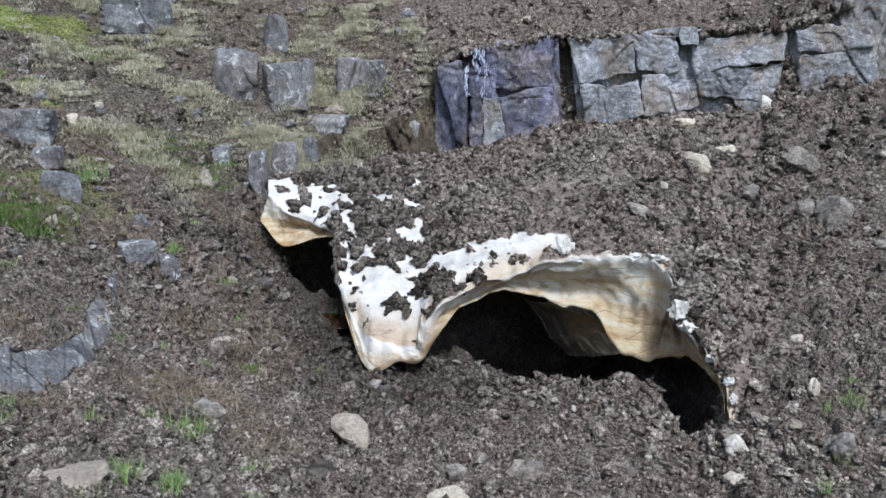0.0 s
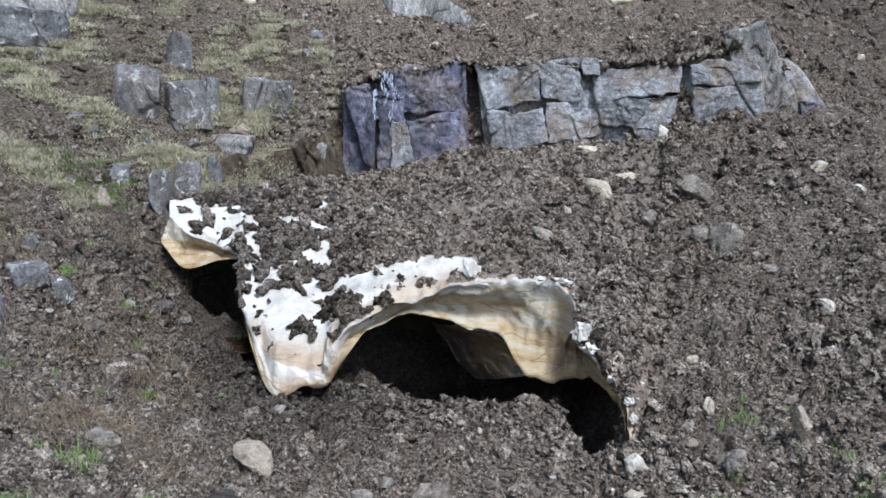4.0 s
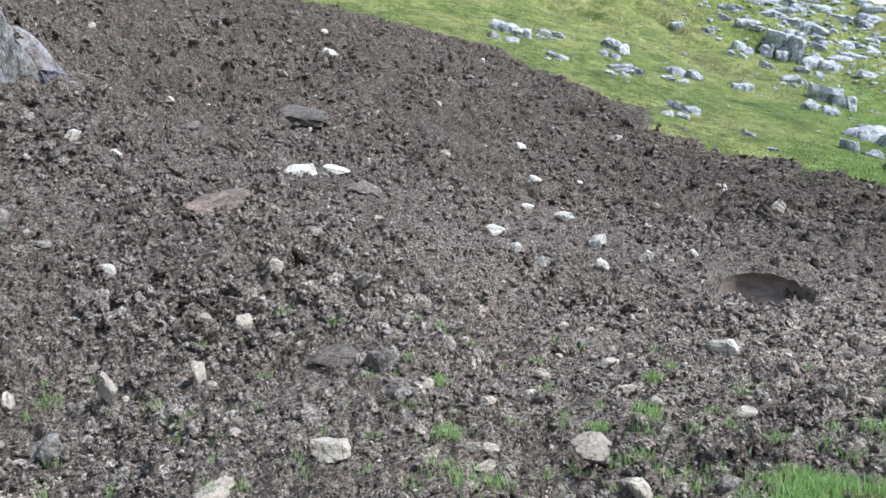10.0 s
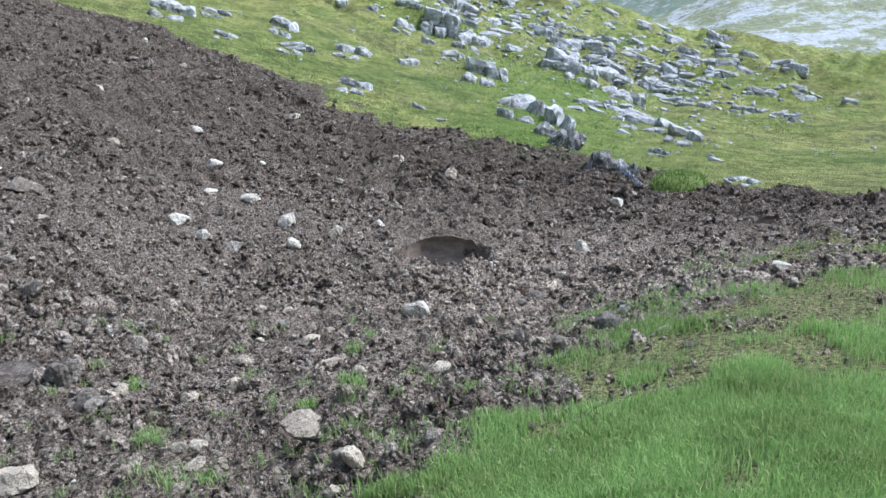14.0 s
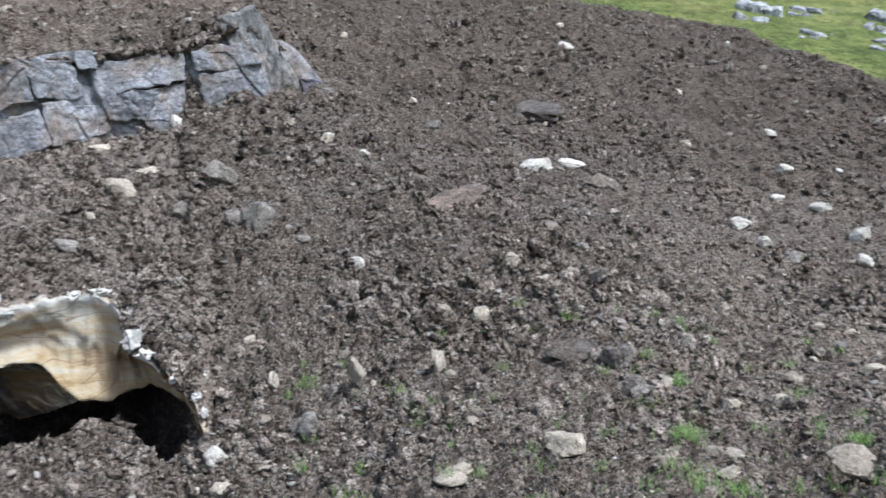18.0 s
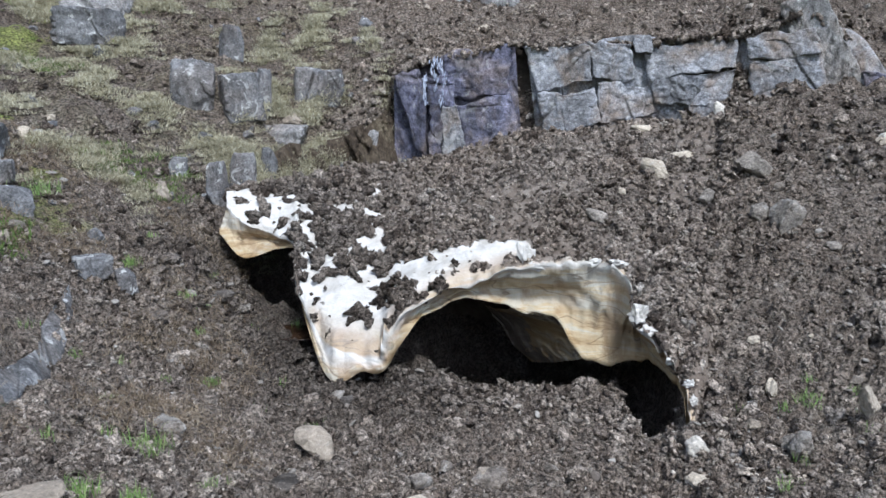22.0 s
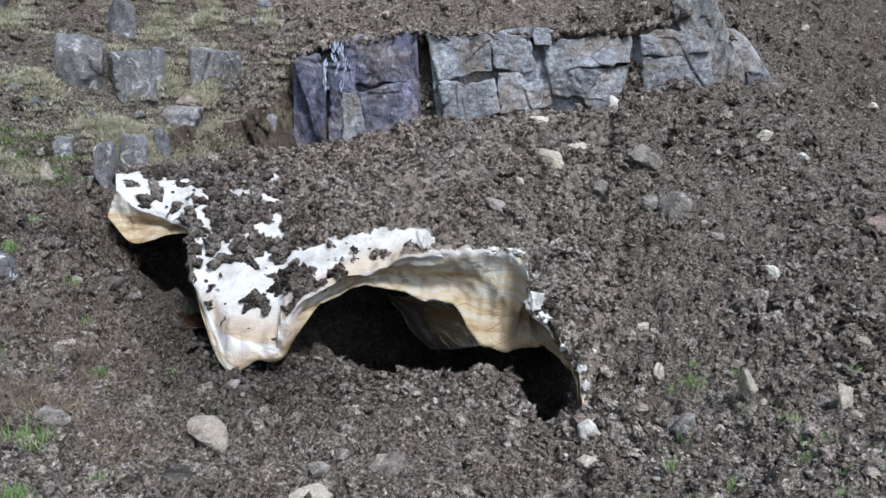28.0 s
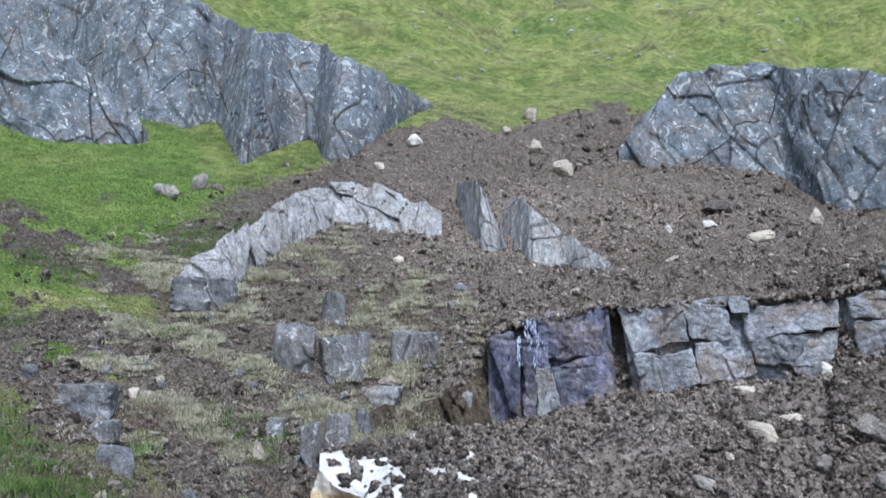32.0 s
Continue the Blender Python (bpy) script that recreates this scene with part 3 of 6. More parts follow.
def bridge():
    """Top from behind the crest to the lip, the ice face, and the hollow underside."""
    n = len(CREST)
    s = np.linspace(0, n - 1, 460)
    c, u, lo = (curve(np.arange(n), np.array(v), s) for v in (CREST, UPPER, LOWER))
    chip = wave(s, 0 * s, 0.55, 71) * 0.07 + wave(s, 0 * s, 0.2, 72) * 0.045
    u0 = u.copy()
    u[:, 2] += chip * smooth(4.5, 6, s)
    u[:, 1] -= chip * 0.8
    lo[:, 2] += (wave(s, 0 * s, 0.8, 73) * 0.05 + wave(s, 0 * s, 0.25, 74) * 0.03) * smooth(8.2, 9, s)
    lo[:, 2] += 0.1 * np.exp(-((s - 6.5) / 0.22) ** 2) - 0.07 * np.exp(-((s - 6.0) / 0.1) ** 2)   # a pointed foot beside a notch
    away = np.stack([c[:, 0], c[:, 1], 0 * s], 1)
    away /= np.linalg.norm(away, axis=1)[:, None]
    rows, face, dirt_and_shade = [], [], []
    end = smooth(n - 2.2, n - 1, s)
    for k in np.linspace(0, 1, 8)[:-1]:                     # behind the crest
        p = c + away * (1 - k) * 1.6
        p[:, 2] -= (1 - k) ** 1.5 * 1.9 + 0.5 * smooth(n - 1.7, n - 1, s)
        rows.append(p), face.append(0 * s), dirt_and_shade.append(0 * s + 1.3)
    for k in np.linspace(0, 1, 130)[:-1]:                   # top
        p = c + (u0 + (u - u0) * smooth(0.9, 1.0, k) - c) * k
        p[:, 2] += math.sin(math.pi * k) * 0.22 * (1 - end)
        p[:, 2] += wave(p[:, 0], p[:, 1], 0.8, 11) * 0.06 + wave(p[:, 0], p[:, 1], 0.3, 12) * 0.04 + wave(p[:, 0], p[:, 1], 0.13, 14) * 0.02
        p[:, 2] -= 0.5 * smooth(n - 1.7, n - 1, s) * (1 - smooth(0.7, 0.9, k))
        rows.append(p)
        face.append(0.75 * smooth(0.86, 1.0, k) * smooth(4.6, 5.6, s) + 0 * s)
        tip = (1 - smooth(2.8, 4.4, s)) * smooth(0.1, 0.5, k)   # bare snow: the tip, the brow of the arch, a thin lip
        inset = 0.52 + 0.22 * smooth(7.2, 9.5, s)
        brow = smooth(3.3, 4.8, s) * (1 - smooth(10.2, 11.8, s)) * smooth(inset, inset + 0.17, k)
        trail = smooth(2, 4, s) * (1 - smooth(6.3, 8, s)) * 0.62 * smooth(0.0, 0.4, k)
        lip = smooth(0.93, 1.0, k) * 0.6
        show = np.maximum(np.maximum(tip * 0.88, brow * 1.02), np.maximum(lip, trail))
        ragged = wave(p[:, 0], p[:, 1], 0.7, 31) * 0.25 + wave(p[:, 0], p[:, 1], 0.3, 32) * 0.6 + wave(p[:, 0], p[:, 1], 0.14, 33) * 0.55
        dirt_and_shade.append(1.2 - 0.95 * show + ragged * np.minimum(1, 2 * show))
        p[:, 2] += smooth(0.45, 0.75, dirt_and_shade[-1]) * (1 - 0.7 * end) * (0.07 * clods(p[:, 0], p[:, 1], 0.13, 161) + 0.12 * clods(p[:, 0], p[:, 1], 0.3, 171) + 0.03)
    for k in np.linspace(0, 1, 26)[:-1]:                    # ice face, scooped
        p = u + (lo - u) * k
        bow = 1 - 1.15 * smooth(4.3, 5.5, s) * (1 - smooth(7.9, 9.2, s))   # the foot between the two openings bulges
        p += away * ((math.sin(math.pi * k) * 0.22 - 0.06 * math.sin(6 * k)) * bow)[:, None]
        p[:, 2] += wave(s * 3, 0 * s + k * 3, 0.5, 15) * 0.03 * math.sin(math.pi * k)
        scoop = np.abs(wave(s, 0 * s + k * 1.5, 0.75, 16)) * 0.16 + np.abs(wave(s, 0 * s + k * 1.5, 0.3, 18)) * 0.06 - 0.08
        p += away * (scoop * bow * math.sin(math.pi * k) ** 0.6)[:, None]
        rows.append(p), face.append(0 * s + 0.85 * smooth(0.0, 1.0, k / (0.15 + 0.6 * smooth(3.5, 5, s) * (1 - smooth(7.6, 9.5, s)))) + 0.15 * smooth(0.4, 1.0, k)), dirt_and_shade.append(0.12 + 0 * s)
    tall = np.clip(c[:, 2] - lo[:, 2], 0.3, 3)
    for k in np.linspace(0, 1, 40):                         # hollow underside
        p = lo + away * k * 4.2
        p[:, 2] += np.sin(min(k * 2.2, 1) * math.pi / 2) * np.minimum(0.25 * tall, 0.35) * (1 - end)
        p[:, 2] += wave(p[:, 0], p[:, 1], 0.9, 13) * 0.12 * min(k * 4, 1)
        p[:, 2] -= smooth(0.5, 1.0, k) * 2.8 + 0.06 * (1 - abs(math.sin(k * 22))) * min(k * 12, 1)
        # soil colour grows inwards here to paint the cave's shade
        rows.append(p), face.append(1 + 0 * s), dirt_and_shade.append(0.1 + 1.6 * smooth(0.04, 0.3, k) + 0 * s)
    return np.array(rows), np.array(face), np.array(dirt_and_shade)


B_PTS, B_FACE, B_DIRT_SHADE = bridge()
B_TOP = slice(7, 136)                                        # the rows of its upper side
snow = new("snow_bridge")
snow.location = (-1.5, 11, 0.2)
bpy.context.view_layer.update()
tagged(snow, "melting hollow snow bridge covered with brown earth over a gully", "snow bridge")
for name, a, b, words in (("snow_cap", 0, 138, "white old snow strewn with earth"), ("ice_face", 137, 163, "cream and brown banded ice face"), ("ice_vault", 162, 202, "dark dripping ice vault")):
    ob = sheet(name, B_PTS[a:b], SNOW, {"face": B_FACE[a:b], "dirt_and_shade": B_DIRT_SHADE[a:b]})
    ob.parent, ob.matrix_parent_inverse = snow, snow.matrix_world.inverted()
    tagged(ob, words)


def inner_wall():
    """The layered side of the tunnel behind the arch."""
    out = curve(range(4), np.array([at(*q) for q in ((-0.20, 10.80, -16.74), (2.57, 10.80, -17.57), (3.94, 10.70, -18.88), (4.87, 10.55, -20.13))]), np.linspace(0, 3, 90))
    inn = curve(range(4), np.array([at(*q) for q in ((-2.50, 11.80, -16.58), (-1.22, 12.00, -18.07), (-0.04, 12.10, -19.66), (0.95, 12.10, -20.52))]), np.linspace(0, 3, 90))
    rows = []
    for k in np.linspace(0, 1, 60):
        p = out + (inn - out) * k
        along = np.linspace(0, 3, 90)
        step = np.abs(wave(k * 4 + 0.35 * wave(along, 0 * along, 0.8, 19), along * 0.5, 0.62, 27)) ** 0.6
        p[:, 2] -= 0.12 * step * math.sin(math.pi * k) ** 0.3
        p[:, 1] += 0.24 * step + wave(p[:, 0], p[:, 2], 0.3, 17) * 0.05
        rows.append(p)
    rows = np.array(rows)
    return sheet("ice_wall", rows, SNOW, {"face": np.ones(rows.shape[:2]), "dirt_and_shade": np.linspace(0.36, 0.56, 60)[:, None] + 0.2 * wave(rows[..., 0], rows[..., 2], 0.3, 77)})


ob = inner_wall()
ob.parent, ob.matrix_parent_inverse = snow, snow.matrix_world.inverted()
tagged(ob, "stepped brown ice layers inside the arch")

# ---- finding places on the land ----
from mathutils.bvhtree import BVHTree


def tree(pts, wrap):
    n, m = pts.shape[:2]
    idx = np.arange(n * m).reshape(n, m)
    if wrap:
        idx = np.concatenate([idx, idx[:, :1]], 1)
    quads = np.stack([idx[:-1, :-1], idx[:-1, 1:], idx[1:, 1:], idx[1:, :-1]], -1).reshape(-1, 4)
    return BVHTree.FromPolygons(pts.reshape(-1, 3).tolist(), quads.tolist())


G_PTS = np.stack([gx, gy, gz], -1)
TREES = [tree(G_PTS, True), tree(B_PTS[:137], False)]
EYE_AT = Vector((0, 0, EYE))


def spot(turn, slope, only_ground=False):
    """Where the line of sight from the standing place meets the land."""
    a, e = radians(turn), radians(slope)
    way = Vector((math.sin(a) * math.cos(e), math.cos(a) * math.cos(e), math.sin(e)))
    hits = [t.ray_cast(EYE_AT, way, 3000) for t in (TREES[:1] if only_ground else TREES)]
    hits = [h for h in hits if h[0] is not None]
    if not hits:
        return Vector(way * 60) + EYE_AT, Vector((0, 0, 1)), 60.0
    h = min(hits, key=lambda q: q[3])
    return h[0], h[1], h[3]


# ---- rock shapes ----
def ball(level):
    bm = bmesh.new()
    bmesh.ops.create_icosphere(bm, subdivisions=level, radius=1)
    v = np.array([q.co[:] for q in bm.verts])
    f = np.array([[q.index for q in p.verts] for p in bm.faces])
    bm.free()
    return v, f


def faceted(level, seed, planes=13, rough=0.05, boxy=0.0):
    """A stone with flat faces and worn edges, radius about 1."""
    rng = np.random.default_rng(seed)
    v, f = ball(level)
    n = rng.normal(size=(planes, 3))
    n /= np.linalg.norm(n, axis=1)[:, None]
    h = rng.uniform(0.62, 1.0, planes)
    if boxy:
        n = np.concatenate([n, np.eye(3), -np.eye(3)])
        h = np.concatenate([h, np.full(6, 1 - 0.25 * boxy)])
    d = v @ n.T
    r = np.minimum(np.where(d > 0.05, h / np.maximum(d, 0.05), 9).min(1), 1.35)
    v = v * r[:, None]
    bump = np.array([noise.noise(Vector(q * 2.3) + Vector((seed, 0, 0))) + 0.5 * noise.noise(Vector(q * 5.1)) for q in v])
    v = v * (1 + rough * bump)[:, None]
    return 2 * v / np.ptp(v, axis=0), f


def mesh_of(name, v, f, material, flat=False):
    me = bpy.data.meshes.new(name)
    me.from_pydata(v.tolist(), [], f.tolist())
    me.update()
    me.polygons.foreach_set("use_smooth", np.full(len(me.polygons), not flat))
    me.materials.append(material)
    return me


def strew(name, pos, size, templates, material, seed, flatten=0.0):
    """Many small pieces as one mesh; size: three scales for each piece."""
    rng = np.random.default_rng(seed)
    n = len(pos)
    q = rng.normal(size=(n, 4))
    q[:, 1:3] *= 1 - flatten
    q /= np.linalg.norm(q, axis=1)[:, None]
    w, x, y, z = q.T
    rot = np.stack([1 - 2 * (y * y + z * z), 2 * (x * y - z * w), 2 * (x * z + y * w), 2 * (x * y + z * w), 1 - 2 * (x * x + z * z),
                    2 * (y * z - x * w), 2 * (x * z - y * w), 2 * (y * z + x * w), 1 - 2 * (x * x + y * y)], 1).reshape(n, 3, 3)
    pick = rng.integers(0, len(templates), n)
    vs, fs, base = [], [], 0
    for k, (tv, tf) in enumerate(templates):
        i = np.where(pick == k)[0]
        if not len(i):
            continue
        p = np.einsum("nij,nvj->nvi", rot[i], tv[None] * size[i][:, None, :]) + pos[i][:, None, :]
        vs.append(p.reshape(-1, 3))
        fs.append((tf[None] + (base + np.arange(len(i)) * len(tv))[:, None, None]).reshape(-1, 3))
        base += len(i) * len(tv)
    return tri_mesh(name, np.concatenate(vs), np.concatenate(fs), material)


def tri_mesh(name, v, f, material):
    me = bpy.data.meshes.new(name)
    me.vertices.add(len(v))
    me.vertices.foreach_set("co", v.reshape(-1).astype(np.float32))
    me.loops.add(f.size)
    me.loops.foreach_set("vertex_index", f.reshape(-1).astype(np.int32))
    me.polygons.add(len(f))
    me.polygons.foreach_set("loop_start", (np.arange(len(f)) * 3).astype(np.int32))
    me.update(calc_edges=True)
    me.materials.append(material)
    return new(name, me)


# ---- rocks ----
GREY_ROCK = rock_material("grey_lichened_rock", (0.19, 0.215, 0.245), (0.05, 0.06, 0.072), 0.95, (1, 1, 0.8), 0.35, 0.05, 1.0, 1.0, 0.3)
SLAB_ROCK = rock_material("bare_slab_rock", (0.4, 0.395, 0.39), (0.19, 0.187, 0.19), 0.4, (1.6, 1.6, 0.35), 0.4)
WALL_ROCK = rock_material("bedded_grey_rock", (0.33, 0.34, 0.37), (0.14, 0.142, 0.15), 0.45, (1, 1, 0.8), 0.75, 0.024, 0.9, 0.55)
WET_ROCK = rock_material("wet_dark_rock", (0.17, 0.172, 0.25), (0.02, 0.02, 0.027), 0.25, (1.2, 1.2, 0.7), 0.5, 0.024, 1.0, 0.6)
WET_ROCK.node_tree.nodes["Principled BSDF"].inputs["Roughness"].default_value = 0.28
BANK_ROCK = rock_material("dark_bank_rock", (0.24, 0.245, 0.255), (0.06, 0.06, 0.065), 0.95, (1, 1, 0.6))
STONE_MATS = {
    "white": rock_material("white_stone", (0.76, 0.72, 0.65), (0.56, 0.52, 0.46), 0.3, (1, 1, 1), 0.1, 0.004, 0.35),
    "pale": rock_material("pale_stone", (0.62, 0.545, 0.44), (0.42, 0.37, 0.3), 0.2, (1, 1, 1), 0.15, 0.004, 0.4),
    "tan": rock_material("tan_stone", (0.48, 0.42, 0.345), (0.29, 0.247, 0.2), 0.15, (1, 1, 1), 0.2, 0.004, 0.45),
    "grey": rock_material("grey_stone", (0.31, 0.28, 0.245), (0.15, 0.134, 0.12), 0.3, (1, 1, 1), 0.35, 0.006, 0.9),
    "dark": rock_material("dark_stone", (0.15, 0.13, 0.115), (0.06, 0.053, 0.047), 0.1),
    "rust": rock_material("rust_stone", (0.33, 0.25, 0.2), (0.1, 0.08, 0.07), 0.05),
}


def fractured(t, z, seed, grain=0.35):
    """Relief of broken rock: tilted facets, open joints and fine streaks. Also how far into a joint a point lies."""
    tw, zw = t + wave(t, z, 1.1, seed + 9) * 0.35, z + wave(t, z, 1.3, seed + 8) * 0.35
    v1, e1, k1 = voronoi(tw, zw * 0.7, 1.9, seed)
    v2, e2, k2 = voronoi(tw, zw * grain * 1.6, 0.62, seed + 20)
    joint = np.maximum(1 - e1 / 0.04, 0) * smooth(-0.3, 0.3, wave(tw, zw, 1.7, seed + 15)) + 0.5 * np.maximum(1 - e2 / 0.06, 0) * smooth(0.0, 0.5, wave(tw, zw, 1.2, seed + 16))
    d = v1 * 0.8 + k1 * 1.2 + v2 * 0.3 + k2 * 0.6 + wave(t, z * grain, 0.45, seed + 30) * 0.3 + wave(t, z * grain, 0.16, seed + 31) * 0.18 + joint * 0.2
    return d, np.clip(joint, 0, 1)


def crag(name, foot, brow, material, label, lean=0.35, seed=1, rough=0.28, back=5.0, sink=0.6, scale=1.0, stand=None):
    """A rock face from its foot to its brow (turn, slope pairs), standing on the land, with a top and a back."""
    n = len(foot)
    f_pts, b_pts = [], []
    for (ta, te), (ua, ue) in zip(foot, brow):
        p, _, _ = spot(ta, te, True)
        r0 = stand or math.hypot(p.x, p.y)
        p = Vector(at(ta, r0, te))
        high = r0 * (math.tan(radians(ue)) - math.tan(radians(te)))
        f_pts.append(tuple(p))
        b_pts.append(at(ua, r0 + lean * max(high, 0.1), ue))
    s = np.linspace(0, n - 1, 24 * (n - 1))
    lo, hi = curve(np.arange(n), np.array(f_pts), s), curve(np.arange(n), np.array(b_pts), s)
    run = np.concatenate([[0], np.cumsum(np.linalg.norm(np.diff((lo + hi) / 2, axis=0), axis=1))])
    jag = voronoi(run, 0 * run, 1.1 * scale, seed + 5)
    hi[:, 2] += rough * (1.3 * jag[0] + 1.2 * jag[2] + 0.5 * wave(run, 0 * run, 0.4, seed + 6)) * (0.3 if stand else 0.6)
    away = np.stack([lo[:, 0], lo[:, 1], 0 * s], 1)
    away /= np.linalg.norm(away, axis=1)[:, None]
    rows, joints = [], []
    taper = np.minimum(smooth(0, 0.5, s), 1 - smooth(n - 1.5, n - 1, s))
    for k in np.linspace(-0.25, 1, 96):
        p = lo + (hi - lo) * max(k, 0)
        p[:, 2] += min(k, 0) * 4 * sink
        z = p[:, 2]
        t = run + z * 0.35
        d, joint = fractured(t / scale, z / scale, seed)
        d = d + wave(t, z, 3.1, seed) * 0.6
        joints.append(joint)
        bulge = math.sin(math.pi * min(max(k, 0), 1) * 0.9) * -0.5
        rows.append(p + away * (rough * (d + bulge) * (0.25 + 0.75 * taper))[:, None])
    last = rows[-1]
    for k in np.linspace(0, 1, 12)[1:]:
        p = last + away * back * k
        p[:, 2] += wave(p[:, 0], p[:, 1], 1.2, seed + 7) * rough * 0.5 - k ** 3 * 2.6 - 0.1 * k
        rows.append(p)
        joints.append(0 * s)
    rows, joints = np.array(rows), np.array(joints)
    if not label:
        return sheet(name, rows, material, {"joint": joints})
    base = new(name)
    base.location = rows[24, rows.shape[1] // 2]
    bpy.context.view_layer.update()
    parts = max(1, (n - 1) // 2)
    cuts = np.linspace(0, rows.shape[1] - 1, parts + 1).astype(int)
    for a, b in zip(cuts[:-1], cuts[1:]):
        for part_name, r0, r1 in (("rock_face", 0, 97), ("brow", 96, len(rows))):
            ob = sheet(part_name, rows[r0:r1, a:b + 1], material, {"joint": joints[r0:r1, a:b + 1]})
            ob.parent, ob.matrix_parent_inverse = base, base.matrix_world.inverted()
    return tagged(base, label, "rock outcrop")


# the wall of bedded rock above the snow
wall = new("rock_wall")
wall.location = (0, 17, 2)
bpy.context.view_layer.update()
tagged(wall, "jointed grey bedrock wall above the earth-covered snow", "rock wall")
def quad_block(parent, name, corners, r, material, seed, deep=0.9, rough=0.03):
    """A jointed block with four given corners (turn, slope) on its front, r metres off."""
    mid = np.mean(corners, axis=0)
    corners = [tuple(mid + (np.array(c) - mid) * (1 + 0.05 / max(1.2, np.abs(np.array(c) - mid).max()))) for c in corners]
    tl, tr, br, bl = (np.array(at(a, r + 0.2 * lattice(np.array(i), np.array(seed), 3) + 0.02 * (e + 8) * 0.6, e)) for i, (a, e) in enumerate(corners))
    g = np.concatenate([[-0.3, -0.12], np.linspace(0, 1, 46), [1.12, 1.3]])
    u, v = np.meshgrid(g, g)
    cu, cv = np.clip(u, 0, 1)[..., None], np.clip(v, 0, 1)[..., None]
    p = (tl * (1 - cu) + tr * cu) * (1 - cv) + (bl * (1 - cu) + br * cu) * cv
    run = p[..., 0] * 0.99 + p[..., 1] * 0.1
    d, joint = fractured(run / 0.45, p[..., 2] / 0.45, seed, 1.0)
    d2, more = fractured(run / 0.2, p[..., 2] / 0.2, seed + 3, 1.0)
    d = 1.3 * d + 0.5 * d2 + 0.2 * wave(run, p[..., 2], 0.16, seed + 61) + 0.18 * wave(run, p[..., 2], 0.06, seed + 62)
    rim = np.maximum(np.abs(u - 0.5), np.abs(v - 0.5))
    back = np.maximum(rim - 0.5, 0) / 0.3 * deep + 0.03 * smooth(0.47, 0.5, rim) ** 2
    wob = (wave(run, p[..., 2], 0.4, seed + 50) * 0.08 + wave(run, p[..., 2], 0.13, seed + 52) * 0.05) * smooth(0.42, 0.5, rim)
    a = radians(corners[0][0])
    p = p + np.array((math.sin(a), math.cos(a), 0)) * (back + rough * d)[..., None]
    p[..., 2] += wob
    p[..., 0] += (wave(p[..., 2], run, 0.35, seed + 51) * 0.05 + wave(p[..., 2], run, 0.12, seed + 53) * 0.03) * smooth(0.42, 0.5, rim)
    ob = sheet(name, p, material, {"joint": joint})
    ob.parent = parent
    ob.matrix_parent_inverse = parent.matrix_world.inverted()
    return ob


WALL_KINDS = {"w": WET_ROCK, "k": WALL_ROCK, "s": SLAB_ROCK}
for i, (kind, *corners) in enumerate((
    ("w", (-8.48, -0.95), (-6.65, -0.66), (-6.25, -6.84), (-6.95, -5.88)),
    ("w", (-6.08, 0.23), (-0.75, 0.95), (-0.80, -2.09), (-4.65, -2.38)),
    ("w", (-6.30, -0.99), (-4.59, -0.85), (-4.50, -2.84), (-6.07, -2.91)),
    ("k", (-5.38, -2.99), (-4.27, -2.87), (-3.58, -5.61), (-5.16, -6.49)),
    ("w", (-4.23, -2.95), (-0.45, -2.13), (-0.05, -5.17), (-3.50, -6.03)),
    ("w", (-6.03, -2.91), (-5.38, -2.91), (-5.16, -6.49), (-6.17, -6.84)),
    ("k", (0.22, 1.00), (4.57, 0.96), (4.83, -1.39), (1.25, -2.09)),
    ("k", (1.25, -2.20), (5.08, -2.08), (5.29, -4.22), (1.57, -5.16)),
    ("k", (4.65, 0.96), (7.27, 1.08), (7.62, -1.17), (4.90, -1.32)),
    ("k", (5.16, -1.50), (8.64, -1.78), (8.96, -3.51), (5.51, -4.22)),
    ("k", (7.45, 1.64), (8.50, 1.62), (8.57, 0.43), (7.62, 0.51)),
    ("k", (8.13, 0.78), (13.89, 1.34), (13.85, -0.54), (8.54, -1.31)),
    ("k", (8.58, -1.39), (12.61, -0.75), (11.02, -3.05), (8.97, -2.53)),
    ("k", (12.68, -0.75), (13.86, -0.61), (13.46, -3.02), (11.12, -3.05)),
    ("k", (10.99, -3.16), (13.11, -2.04), (13.19, -3.87), (12.27, -4.17)),
    ("k", (14.26, 1.16), (18.41, 1.85), (18.75, 0.35), (14.47, -0.13)),
    ("k", (14.54, -0.23), (18.70, 0.25), (19.47, -2.57), (15.04, -2.64)),
    ("s", (16.29, 3.40), (18.73, 3.84), (21.58, -2.21), (18.21, -2.35)),
    ("w", (21.19, -0.81), (22.56, -1.21), (22.70, -2.06), (21.58, -2.21)),
    ("k", (22.51, -1.43), (23.11, -1.48), (24.20, -3.15), (22.56, -3.30)),
)):
    quad_block(wall, "slab" if kind == "s" else "block", corners, 17.16 + (0.1 if kind == "w" else 0) - (0.1 if corners[0][1] < -1.5 else 0) + 0.05 * math.sin(i * 2.3), WALL_KINDS[kind], 40 + i)

# joint earth coloured extra dark, so shade between the blocks is painted in
def joint_backing_material():
    k = Mat("shaded_joint_earth", 0.9, 0.3)
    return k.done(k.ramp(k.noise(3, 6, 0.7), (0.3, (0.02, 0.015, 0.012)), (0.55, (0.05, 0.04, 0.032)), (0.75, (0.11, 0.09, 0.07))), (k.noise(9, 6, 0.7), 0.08))


